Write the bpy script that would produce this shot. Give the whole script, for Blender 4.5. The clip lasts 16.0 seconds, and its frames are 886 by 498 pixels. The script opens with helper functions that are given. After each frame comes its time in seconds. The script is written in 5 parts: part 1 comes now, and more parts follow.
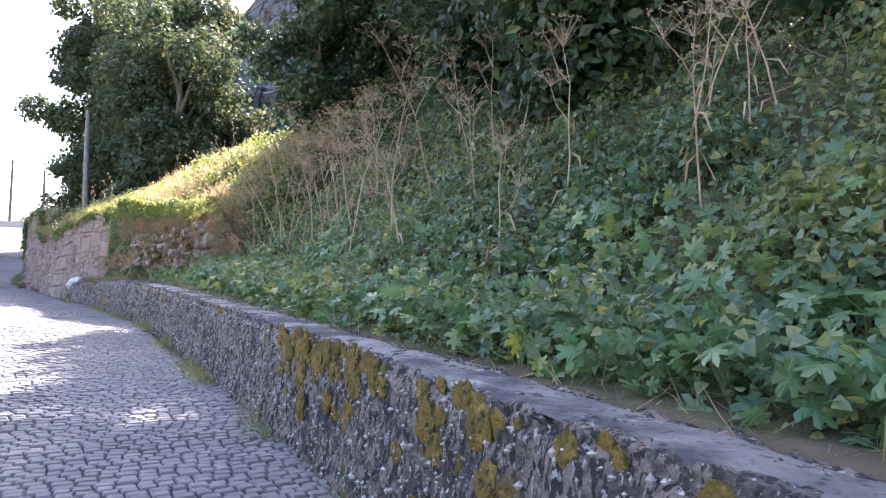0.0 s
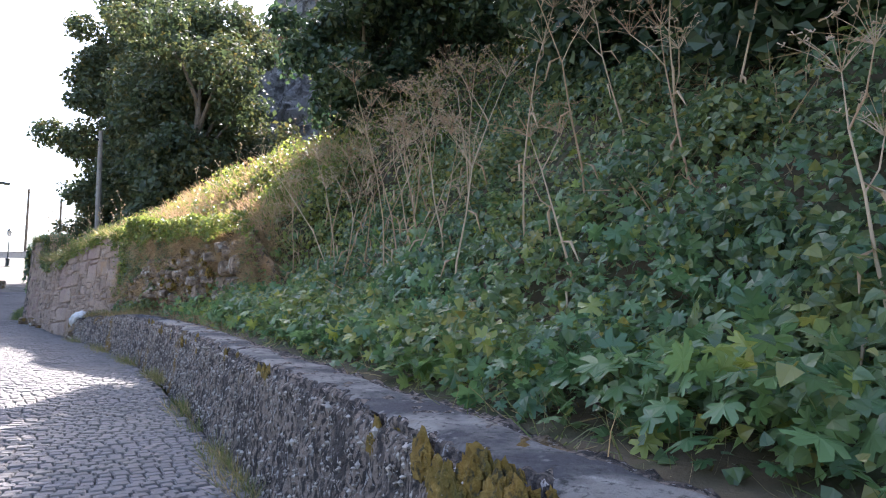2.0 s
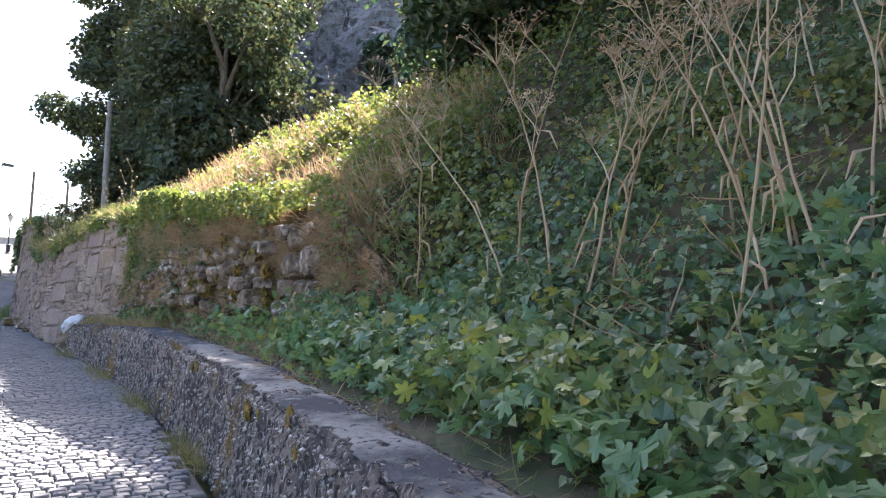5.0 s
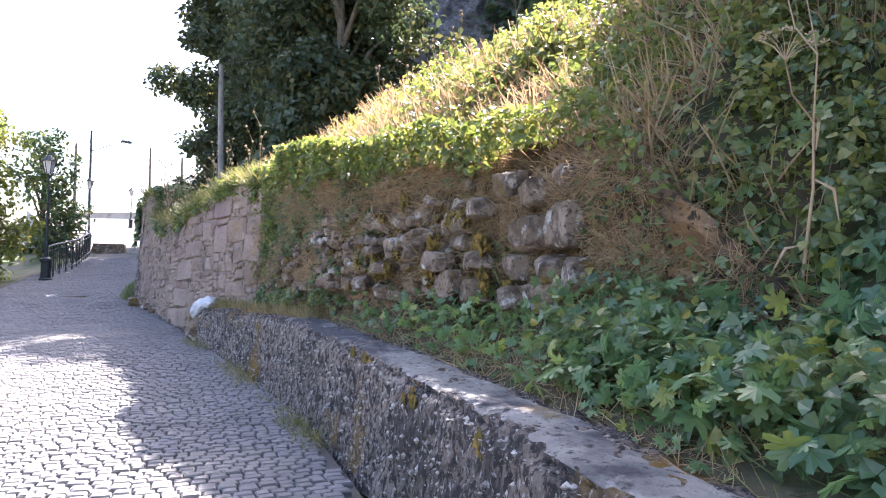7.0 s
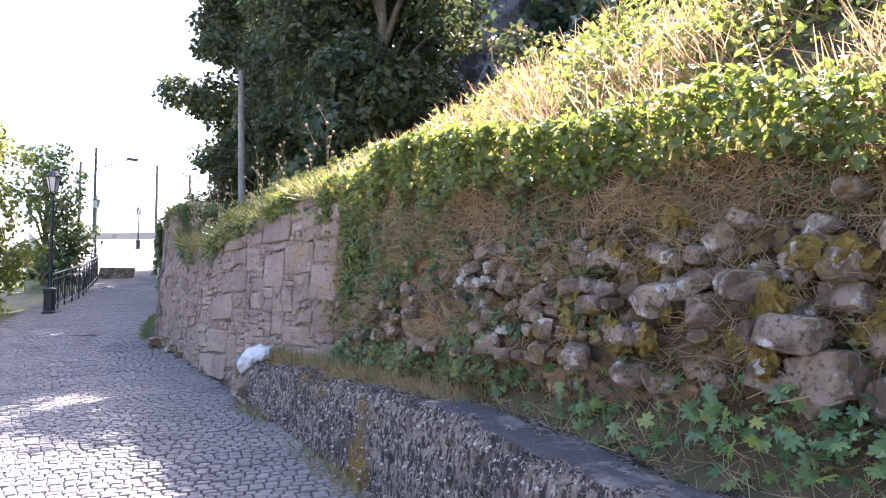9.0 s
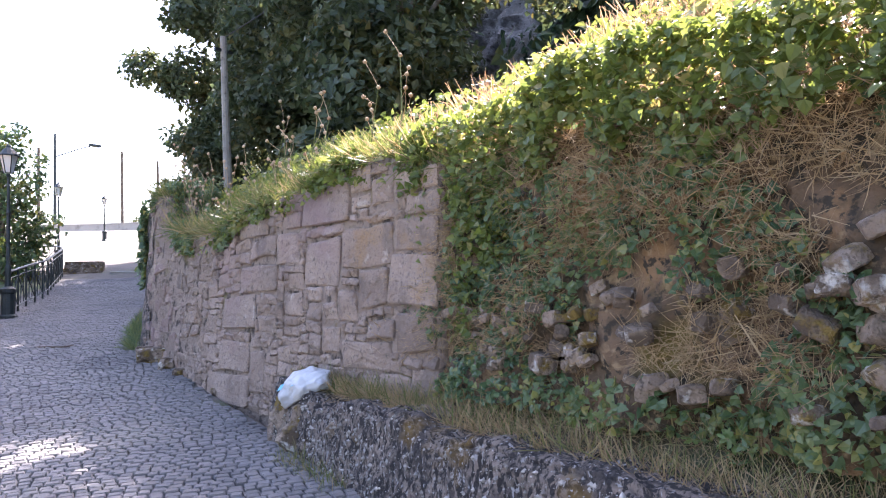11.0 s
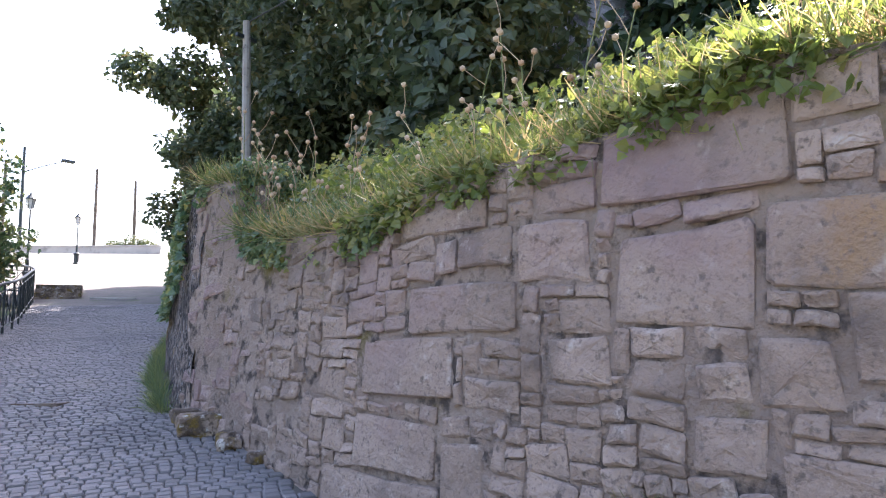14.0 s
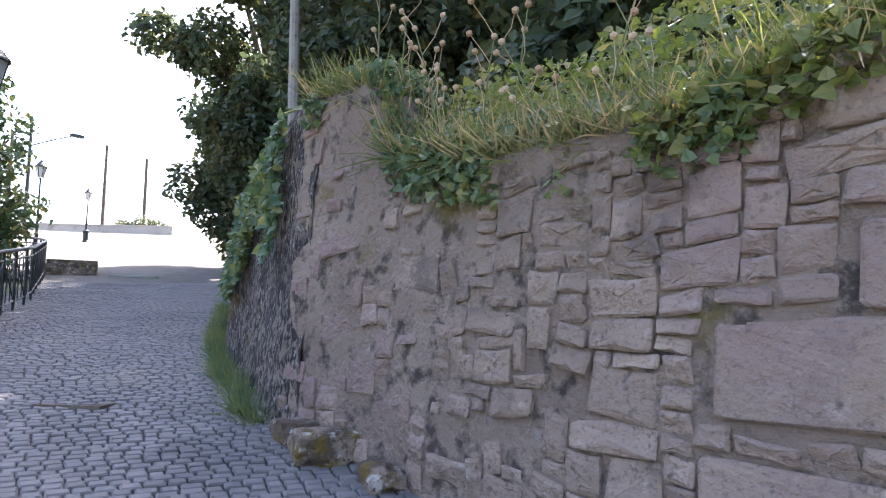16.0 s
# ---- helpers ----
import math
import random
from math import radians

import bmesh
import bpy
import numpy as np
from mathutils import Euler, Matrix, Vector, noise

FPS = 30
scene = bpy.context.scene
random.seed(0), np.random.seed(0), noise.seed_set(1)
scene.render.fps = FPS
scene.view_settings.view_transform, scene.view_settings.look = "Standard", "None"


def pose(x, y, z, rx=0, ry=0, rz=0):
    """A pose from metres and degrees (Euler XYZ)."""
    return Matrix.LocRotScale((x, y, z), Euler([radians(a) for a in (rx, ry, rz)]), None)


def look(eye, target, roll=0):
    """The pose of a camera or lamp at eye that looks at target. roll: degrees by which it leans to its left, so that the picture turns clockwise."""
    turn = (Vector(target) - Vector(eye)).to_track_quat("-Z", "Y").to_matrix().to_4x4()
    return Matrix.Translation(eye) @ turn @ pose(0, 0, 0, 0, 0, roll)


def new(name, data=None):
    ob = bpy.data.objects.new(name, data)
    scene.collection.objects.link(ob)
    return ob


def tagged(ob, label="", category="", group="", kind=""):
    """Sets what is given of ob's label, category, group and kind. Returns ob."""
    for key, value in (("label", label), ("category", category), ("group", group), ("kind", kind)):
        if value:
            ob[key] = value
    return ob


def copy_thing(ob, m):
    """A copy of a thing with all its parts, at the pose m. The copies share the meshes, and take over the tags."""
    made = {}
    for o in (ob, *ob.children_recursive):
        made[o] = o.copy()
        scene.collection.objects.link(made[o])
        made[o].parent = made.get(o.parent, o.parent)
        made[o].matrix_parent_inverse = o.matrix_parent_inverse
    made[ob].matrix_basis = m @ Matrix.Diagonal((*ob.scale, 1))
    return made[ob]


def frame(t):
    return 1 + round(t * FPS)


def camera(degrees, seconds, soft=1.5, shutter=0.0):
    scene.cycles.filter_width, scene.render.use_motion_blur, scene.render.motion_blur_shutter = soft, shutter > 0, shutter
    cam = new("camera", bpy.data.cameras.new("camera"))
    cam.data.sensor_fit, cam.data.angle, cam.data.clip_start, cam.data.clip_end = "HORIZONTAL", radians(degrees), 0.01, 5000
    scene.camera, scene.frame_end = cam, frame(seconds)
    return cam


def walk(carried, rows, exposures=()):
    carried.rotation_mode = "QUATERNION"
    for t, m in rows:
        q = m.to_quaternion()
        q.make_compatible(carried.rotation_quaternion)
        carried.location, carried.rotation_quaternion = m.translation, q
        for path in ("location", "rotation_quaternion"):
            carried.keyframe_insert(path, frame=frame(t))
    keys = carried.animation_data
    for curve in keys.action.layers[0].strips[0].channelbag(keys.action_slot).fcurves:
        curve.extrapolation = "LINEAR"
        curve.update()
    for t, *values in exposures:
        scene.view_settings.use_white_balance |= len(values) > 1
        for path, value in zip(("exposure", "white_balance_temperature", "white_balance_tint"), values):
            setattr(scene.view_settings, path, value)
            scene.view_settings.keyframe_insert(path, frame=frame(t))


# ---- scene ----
cam = camera(65.6, 16.0, soft=1.1)
PATH = [
    (0, (0.188, 1.458, 1.593), (-0.846, 3.161, 1.761), 0.3),
    (0.5, (-0.401, 1.989, 1.667), (-1.426, 3.696, 1.847), -0.1),
    (1, (-1.272, 2.537, 1.719), (-2.35, 4.21, 1.914), -0.5),
    (1.5, (-1.781, 3.05, 1.773), (-2.831, 4.737, 2.0), -0.2),
    (2, (-2.538, 3.545, 1.829), (-3.609, 5.217, 2.069), -0.5),
    (2.5, (-3.121, 3.955, 1.909), (-4.188, 5.631, 2.138), -0.3),
    (3, (-3.823, 4.514, 1.981), (-4.902, 6.181, 2.219), -0.2),
    (3.5, (-4.479, 4.962, 2.065), (-5.543, 6.643, 2.272), -0.9),
    (4, (-5.121, 5.406, 2.153), (-6.163, 7.101, 2.357), -0.8),
    (4.5, (-5.964, 5.76, 2.248), (-7.023, 7.442, 2.473), -0.6),
    (5, (-6.82, 6.207, 2.327), (-7.909, 7.869, 2.555), 0.8),
    (5.2, (-7.211, 6.384, 2.397), (-8.333, 8.027, 2.597), 1.8),
    (7.3, (-10.192, 7.788, 2.679), (-11.515, 9.283, 2.8), -0.2),
    (7.5, (-10.513, 7.924, 2.76), (-11.834, 9.42, 2.877), -0.0),
    (8, (-11.375, 8.199, 2.837), (-12.722, 9.671, 2.957), -0.3),
    (8.5, (-12.108, 8.466, 2.84), (-13.41, 9.976, 2.997), 1.6),
    (9, (-12.87, 8.615, 2.996), (-14.188, 10.11, 3.162), -0.8),
    (9.2, (-13.164, 8.61, 3.067), (-14.48, 10.107, 3.228), -0.9),
    (11.3, (-16.255, 9.787, 3.2), (-17.49, 11.355, 3.323), -1.9),
    (11.5, (-16.561, 9.87, 3.197), (-17.782, 11.448, 3.326), -1.7),
    (12, (-17.258, 10.137, 3.162), (-18.44, 11.746, 3.28), -1.9),
    (12.5, (-18.066, 10.372, 3.244), (-19.243, 11.982, 3.39), -2.7),
    (13, (-18.768, 10.571, 3.284), (-19.911, 12.202, 3.463), -1.5),
    (13.5, (-19.578, 10.836, 3.32), (-20.725, 12.464, 3.511), -1.0),
    (14, (-20.324, 11.015, 3.315), (-21.496, 12.62, 3.544), -0.7),
    (14.5, (-20.993, 11.307, 3.268), (-22.15, 12.92, 3.507), -0.6),
    (15, (-21.714, 11.466, 3.212), (-22.887, 13.068, 3.452), -0.5),
    (15.5, (-22.641, 11.93, 3.221), (-23.82, 13.533, 3.425), -0.2),
    (16, (-23.296, 12.026, 3.211), (-24.472, 13.629, 3.419), 0.7),
]
walk(cam, [(t, look(eye, target, roll)) for t, eye, target, roll in PATH],
     exposures=[(0.0, 3.15, 5900, 26), (0.5, 2.85, 5900, 25), (1.6, 2.62, 5950, 20), (5.2, 2.68, 5950, 20), (7.3, 2.98, 5950, 25), (9.2, 3.02, 5950, 27), (11.3, 3.06, 6000, 27), (16.0, 2.95, 5950, 21)])

# ---- light ----
SUN_YAW, SUN_EL = 20.0, 50.0   # direction to the sun: degrees left of +y, and above the ground
world = bpy.data.worlds.new("sky")
scene.world = world
world.use_nodes = True
wn = world.node_tree
sky = wn.nodes.new("ShaderNodeTexSky")
sky.sky_type, sky.sun_disc = "NISHITA", False
sky.sun_elevation, sky.sun_rotation = radians(SUN_EL), radians(-SUN_YAW)
sky.dust_density, sky.air_density = 4.0, 1.3
wn.links.new(sky.outputs[0], wn.nodes["Background"].inputs[0])
wn.nodes["Background"].inputs[1].default_value = 0.09
sun = bpy.data.lights.new("sun", "SUN")
sun.energy, sun.angle, sun.color = 5.0, radians(0.55), (1.0, 0.93, 0.82)
sun_ob = new("sun", sun)
sun_ob.matrix_world = look((0, 0, 60), (60 * math.sin(radians(SUN_YAW)) * math.cos(radians(SUN_EL)), -60 * math.cos(radians(SUN_YAW)) * math.cos(radians(SUN_EL)), 60 - 60 * math.sin(radians(SUN_EL))))

# ---- materials ----


def ramp_mix(nt, fac, a, b):
    m = nt.nodes.new("ShaderNodeMix")
    m.data_type = "RGBA"
    nt.links.new(fac, m.inputs[0])
    for sock, c in ((m.inputs[6], a), (m.inputs[7], b)):
        if isinstance(c, tuple):
            sock.default_value = (*c, 1)
        else:
            nt.links.new(c, sock)
    return m.outputs[2]


def noise_fac(nt, scale, lo=0.4, hi=0.6, detail=6, rough=0.6, stretch=(1, 1, 1), coord="Object", kind="noise"):
    tc = nt.nodes.new("ShaderNodeTexCoord")
    mp = nt.nodes.new("ShaderNodeMapping")
    mp.inputs["Scale"].default_value = stretch
    if coord == "World":
        geo = nt.nodes.new("ShaderNodeNewGeometry")
        nt.links.new(geo.outputs["Position"], mp.inputs[0])
    else:
        nt.links.new(tc.outputs[coord], mp.inputs[0])
    if kind == "voronoi":
        n = nt.nodes.new("ShaderNodeTexVoronoi")
        n.inputs["Scale"].default_value = scale
        out = n.outputs["Distance"]
    else:
        n = nt.nodes.new("ShaderNodeTexNoise")
        n.inputs["Scale"].default_value, n.inputs["Detail"].default_value, n.inputs["Roughness"].default_value = scale, detail, rough
        out = n.outputs[0]
    nt.links.new(mp.outputs[0], n.inputs["Vector"])
    r = nt.nodes.new("ShaderNodeMapRange")
    r.inputs[1].default_value, r.inputs[2].default_value = lo, hi
    nt.links.new(out, r.inputs[0])
    return r.outputs[0]


def random_fac(nt, island=False):
    if island:
        return nt.nodes.new("ShaderNodeNewGeometry").outputs["Random Per Island"]
    return nt.nodes.new("ShaderNodeObjectInfo").outputs["Random"]


def material(name, base, second, layers=(), rough=0.85, scale=3.0, bump=0.3, bump_scale=30.0, vary=None, island=False, metal=0.0, spec=0.4, coord="World", bump_dist=0.02):
    """Two colours mixed at a coarse scale; layers: (colour, scale, lo, hi) laid over; vary: a colour reached by the piece's own random."""
    m = bpy.data.materials.new(name)
    m.use_nodes = True
    nt = m.node_tree
    b = nt.nodes["Principled BSDF"]
    col = ramp_mix(nt, noise_fac(nt, scale, 0.35, 0.65, coord=coord), base, second)
    if vary:
        col = ramp_mix(nt, random_fac(nt, island), col, vary)
    for c, sc, lo, hi, *tall in layers:
        col = ramp_mix(nt, noise_fac(nt, sc, lo, hi, coord=coord, stretch=(1, 1, tall[0] if tall else 1)), col, c)
    nt.links.new(col, b.inputs["Base Color"])
    b.inputs["Roughness"].default_value, b.inputs["Metallic"].default_value = rough, metal
    b.inputs["Specular IOR Level"].default_value = spec
    if bump:
        bp = nt.nodes.new("ShaderNodeBump")
        bp.inputs["Strength"].default_value, bp.inputs["Distance"].default_value = bump, bump_dist
        fine = nt.nodes.new("ShaderNodeMath")
        fine.operation = "MULTIPLY_ADD"
        fine.inputs[1].default_value = 0.16
        nt.links.new(noise_fac(nt, bump_scale * 4.3, 0.3, 0.7, coord=coord, detail=5, rough=0.7), fine.inputs[0])
        nt.links.new(noise_fac(nt, bump_scale, 0.2, 0.8, coord=coord, detail=8), fine.inputs[2])
        nt.links.new(fine.outputs[0], bp.inputs["Height"])
        nt.links.new(bp.outputs[0], b.inputs["Normal"])
    return m


def leaf_material(name, dark, light, third, glow=0.45, rough=0.45, third_at=0.8):
    """Leaves that let some light through; each leaf has its own tone."""
    m = bpy.data.materials.new(name)
    m.use_nodes = True
    nt = m.node_tree
    b = nt.nodes["Principled BSDF"]
    rnd = random_fac(nt, True)
    col = ramp_mix(nt, rnd, dark, light)
    r = nt.nodes.new("ShaderNodeMapRange")
    r.inputs[1].default_value, r.inputs[2].default_value = third_at, 1.0
    nt.links.new(rnd, r.inputs[0])
    col = ramp_mix(nt, r.outputs[0], col, third)
    col = ramp_mix(nt, noise_fac(nt, 0.6, 0.45, 0.75, coord="World", detail=3), col, ramp_mix(nt, rnd, light, third))
    nt.links.new(col, b.inputs["Base Color"])
    b.inputs["Roughness"].default_value = rough
    b.inputs["Specular IOR Level"].default_value = 0.5
    tr = nt.nodes.new("ShaderNodeBsdfTranslucent")
    hsv = nt.nodes.new("ShaderNodeHueSaturation")
    hsv.inputs["Hue"].default_value, hsv.inputs["Saturation"].default_value, hsv.inputs["Value"].default_value = 0.475, 1.1, 2.2
    nt.links.new(col, hsv.inputs["Color"])
    nt.links.new(hsv.outputs[0], tr.inputs[0])
    mix = nt.nodes.new("ShaderNodeMixShader")
    mix.inputs[0].default_value = glow
    nt.links.new(b.outputs[0], mix.inputs[1])
    nt.links.new(tr.outputs[0], mix.inputs[2])
    nt.links.new(mix.outputs[0], nt.nodes["Material Output"].inputs[0])
    return m


M_SETT = material("granite_sett", (0.105, 0.10, 0.098), (0.15, 0.14, 0.13), [((0.065, 0.065, 0.068), 0.9, 0.5, 0.75), ((0.19, 0.175, 0.155), 0.45, 0.55, 0.7)], rough=0.8, scale=0.5, vary=(0.17, 0.16, 0.155), island=True, bump=0.35, bump_scale=60)
M_SETT_PART = material("granite_sett_piece", (0.105, 0.10, 0.098), (0.15, 0.14, 0.13), [((0.065, 0.065, 0.068), 0.9, 0.5, 0.75), ((0.19, 0.175, 0.155), 0.45, 0.55, 0.7)], rough=0.8, scale=0.5, vary=(0.17, 0.16, 0.155), bump=0.35, bump_scale=60)
M_JOINT = material("road_bedding", (0.075, 0.066, 0.058), (0.11, 0.098, 0.084), [((0.06, 0.075, 0.03), 1.1, 0.55, 0.7)], rough=0.95, scale=2.0, bump=0.4)
M_GROUND = material("dry_ground", (0.16, 0.13, 0.08), (0.09, 0.10, 0.04), [((0.05, 0.07, 0.02), 0.4, 0.45, 0.6)], rough=0.95, scale=1.2, bump=0.5)
M_SOIL = material("bank_soil", (0.08, 0.06, 0.035), (0.13, 0.10, 0.055), [((0.04, 0.05, 0.02), 2.0, 0.45, 0.6)], rough=0.95, scale=2.0, bump=0.6, bump_scale=18)
M_RENDER = material("rough_mortar", (0.24, 0.19, 0.155), (0.33, 0.27, 0.225), [((0.085, 0.072, 0.066), 2.2, 0.48, 0.62), ((0.10, 0.083, 0.074), 9.0, 0.52, 0.62), ((0.04, 0.035, 0.034), 26.0, 0.47, 0.55, 0.4), ((0.42, 0.40, 0.385), 30.0, 0.59, 0.64, 0.45), ((0.21, 0.125, 0.02), 0.75, 0.60, 0.68), ((0.46, 0.44, 0.41), 7.0, 0.70, 0.73)], rough=0.93, scale=1.1, bump=1.0, bump_scale=26, bump_dist=0.05)
M_CAP = material("weathered_cap", (0.24, 0.225, 0.205), (0.38, 0.36, 0.325), [((0.085, 0.083, 0.09), 1.3, 0.42, 0.56), ((0.26, 0.17, 0.035), 0.7, 0.62, 0.70), ((0.40, 0.38, 0.35), 5.0, 0.60, 0.70), ((0.06, 0.058, 0.055), 22.0, 0.55, 0.66)], rough=0.92, scale=0.7, bump=0.9, bump_scale=30, bump_dist=0.04)
M_MOSS = material("moss", (0.21, 0.125, 0.02), (0.12, 0.10, 0.02), [((0.30, 0.20, 0.05), 9.0, 0.5, 0.65), ((0.05, 0.045, 0.02), 24.0, 0.54, 0.64)], rough=1.0, scale=6.0, bump=0.9, bump_scale=60)
M_PEBBLE = material("pebble", (0.14, 0.125, 0.11), (0.24, 0.22, 0.19), rough=0.85, scale=8.0, vary=(0.42, 0.39, 0.35), island=True, bump=0.2)
M_STONE = material("ashlar_stone", (0.32, 0.24, 0.19), (0.43, 0.33, 0.265), [((0.19, 0.14, 0.11), 0.55, 0.50, 0.66), ((0.15, 0.115, 0.095), 1.7, 0.52, 0.68), ((0.31, 0.19, 0.08), 0.9, 0.62, 0.72), ((0.47, 0.40, 0.34), 6.0, 0.60, 0.74), ((0.14, 0.11, 0.09), 14.0, 0.58, 0.68), ((0.17, 0.13, 0.11), 30.0, 0.54, 0.72), ((0.26, 0.18, 0.17), 0.45, 0.50, 0.70)], rough=0.9, scale=1.0, vary=(0.27, 0.20, 0.155), bump=1.0, bump_scale=11, bump_dist=0.035)
M_MORTAR = material("old_mortar", (0.26, 0.195, 0.155), (0.35, 0.27, 0.215), [((0.08, 0.063, 0.053), 6.0, 0.51, 0.64), ((0.16, 0.125, 0.04), 1.4, 0.62, 0.72), ((0.36, 0.30, 0.26), 9.0, 0.6, 0.72)], rough=0.95, scale=1.5, bump=1.0, bump_scale=16, bump_dist=0.05)
M_RUBBLE = material("field_stone", (0.26, 0.19, 0.135), (0.40, 0.32, 0.25), [((0.11, 0.08, 0.055), 4.0, 0.45, 0.58), ((0.17, 0.115, 0.025), 4.5, 0.54, 0.62), ((0.12, 0.09, 0.07), 16.0, 0.56, 0.66), ((0.50, 0.47, 0.42), 7.0, 0.58, 0.66), ((0.10, 0.075, 0.05), 30.0, 0.55, 0.66)], rough=0.92, scale=2.0, vary=(0.26, 0.20, 0.155), bump=1.0, bump_scale=16, bump_dist=0.04)
M_EARTH = material("red_earth", (0.13, 0.085, 0.052), (0.19, 0.125, 0.075), [((0.07, 0.05, 0.03), 3.0, 0.46, 0.58), ((0.33, 0.19, 0.09), 1.2, 0.52, 0.66), ((0.30, 0.21, 0.12), 8.0, 0.55, 0.64), ((0.045, 0.036, 0.025), 14.0, 0.54, 0.60), ((0.16, 0.12, 0.03), 1.0, 0.6, 0.7)], rough=0.98, scale=1.6, bump=0.8, bump_scale=20, bump_dist=0.03)
M_CLIFF = material("cliff_rock", (0.25, 0.235, 0.23), (0.40, 0.385, 0.375), [((0.09, 0.085, 0.08), 0.9, 0.5, 0.60), ((0.30, 0.15, 0.08), 0.20, 0.56, 0.64), ((0.56, 0.55, 0.54), 1.7, 0.60, 0.68), ((0.07, 0.065, 0.06), 3.5, 0.58, 0.66)], rough=0.92, scale=0.35, bump=1.0, bump_scale=2.2, bump_dist=0.6)
M_BARK = material("bark", (0.11, 0.085, 0.06), (0.17, 0.14, 0.11), [((0.06, 0.05, 0.04), 6.0, 0.5, 0.65)], rough=0.95, scale=3.0, bump=0.8, bump_scale=14)
M_POLE = material("weathered_pole", (0.30, 0.28, 0.25), (0.22, 0.20, 0.18), [((0.12, 0.11, 0.10), 5.0, 0.55, 0.7)], rough=0.85, scale=1.5, bump=0.3)
M_IRON = material("dark_iron", (0.018, 0.025, 0.026), (0.03, 0.04, 0.04), [((0.07, 0.05, 0.035), 12.0, 0.62, 0.72)], rough=0.5, scale=4.0, bump=0.15, metal=0.3, spec=0.5)
M_GLASSY = material("frosted_lantern_pane", (0.55, 0.55, 0.52), (0.62, 0.62, 0.6), rough=0.25, scale=3.0, bump=0.0)
M_PLASTIC = material("white_plastic", (0.52, 0.53, 0.54), (0.42, 0.43, 0.44), [((0.40, 0.36, 0.30), 5.0, 0.62, 0.75)], rough=0.42, scale=4.0, bump=0.3, bump_scale=25)
M_CYAN = material("blue_print", (0.10, 0.38, 0.55), (0.18, 0.45, 0.60), rough=0.45, scale=6.0, bump=0.2)
M_CONCRETE = material("pale_concrete", (0.42, 0.39, 0.35), (0.50, 0.47, 0.42), [((0.25, 0.23, 0.20), 1.2, 0.55, 0.7)], rough=0.9, scale=0.8, bump=0.4)
M_PLASTER = material("cream_plaster", (0.62, 0.55, 0.45), (0.70, 0.64, 0.54), [((0.40, 0.34, 0.27), 1.5, 0.56, 0.7)], rough=0.92, scale=0.9, bump=0.3)
M_TILE = material("clay_tile", (0.34, 0.15, 0.09), (0.42, 0.22, 0.14), [((0.16, 0.10, 0.08), 3.0, 0.5, 0.65)], rough=0.9, scale=2.0, bump=0.4)
M_WIRE = material("black_wire", (0.03, 0.03, 0.03), (0.05, 0.05, 0.05), rough=0.6, bump=0.0)
M_STALK = material("dry_stalk", (0.38, 0.26, 0.16), (0.27, 0.16, 0.09), rough=0.9, scale=5.0, vary=(0.45, 0.35, 0.23), bump=0.2)
M_STEM = material("green_stem", (0.10, 0.13, 0.04), (0.15, 0.16, 0.06), rough=0.7, scale=5.0, bump=0.1)
M_STRAW = leaf_material("straw", (0.26, 0.19, 0.10), (0.38, 0.30, 0.17), (0.18, 0.12, 0.06), glow=0.25, rough=0.8)
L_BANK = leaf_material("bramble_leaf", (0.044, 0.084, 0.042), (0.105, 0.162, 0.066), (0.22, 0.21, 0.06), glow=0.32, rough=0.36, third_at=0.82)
L_BIG = leaf_material("hogweed_leaf", (0.052, 0.118, 0.054), (0.118, 0.205, 0.082), (0.24, 0.27, 0.06), glow=0.32, third_at=0.88, rough=0.34)
# yellower bramble leaf: the sun on the crest is put into its colour
L_RIDGE = leaf_material("sunlit_tone_leaf", (0.065, 0.098, 0.026), (0.125, 0.165, 0.038), (0.23, 0.21, 0.07), glow=0.42)
L_TREE = leaf_material("tree_leaf", (0.028, 0.046, 0.024), (0.055, 0.08, 0.034), (0.12, 0.10, 0.03), glow=0.22, third_at=0.94, rough=0.62)
L_IVY = leaf_material("ivy_leaf", (0.022, 0.046, 0.027), (0.05, 0.09, 0.042), (0.11, 0.13, 0.05), glow=0.25)
L_GRASS = leaf_material("grass_blade", (0.06, 0.09, 0.025), (0.12, 0.14, 0.045), (0.28, 0.22, 0.11), glow=0.4, third_at=0.6)

# ---- helpers for building ----


def link_mesh(name, verts, faces, mat, parent=None, smooth=False):
    me = bpy.data.meshes.new(name)
    me.from_pydata([tuple(v) for v in verts], [], [tuple(int(i) for i in f) for f in faces])
    if smooth:
        me.polygons.foreach_set("use_smooth", [True] * len(me.polygons))
    me.materials.append(mat)
    ob = new(name, me)
    ob.parent = parent
    return ob


def big_mesh(name, verts, faces, mat, parent=None, smooth=False):
    """A mesh from arrays: verts (n, 3), faces (m, k), all of k corners."""
    verts, faces = np.asarray(verts, dtype=np.float32), np.asarray(faces, dtype=np.int32)
    me = bpy.data.meshes.new(name)
    m, k = faces.shape
    me.vertices.add(len(verts))
    me.vertices.foreach_set("co", verts.ravel())
    me.loops.add(m * k)
    me.loops.foreach_set("vertex_index", faces.ravel())
    me.polygons.add(m)
    me.polygons.foreach_set("loop_start", np.arange(0, m * k, k, dtype=np.int32))
    me.polygons.foreach_set("use_smooth", np.full(m, smooth))
    me.update(calc_edges=True)
    me.validate()
    me.materials.append(mat)
    ob = new(name, me)
    ob.parent = parent
    return ob


def part(name, bm, mat, parent, label=""):
    me = bpy.data.meshes.new(name)
    bm.to_mesh(me)
    bm.free()
    me.materials.append(mat)
    ob = new(name, me)
    ob.parent = parent
    return tagged(ob, label=label)


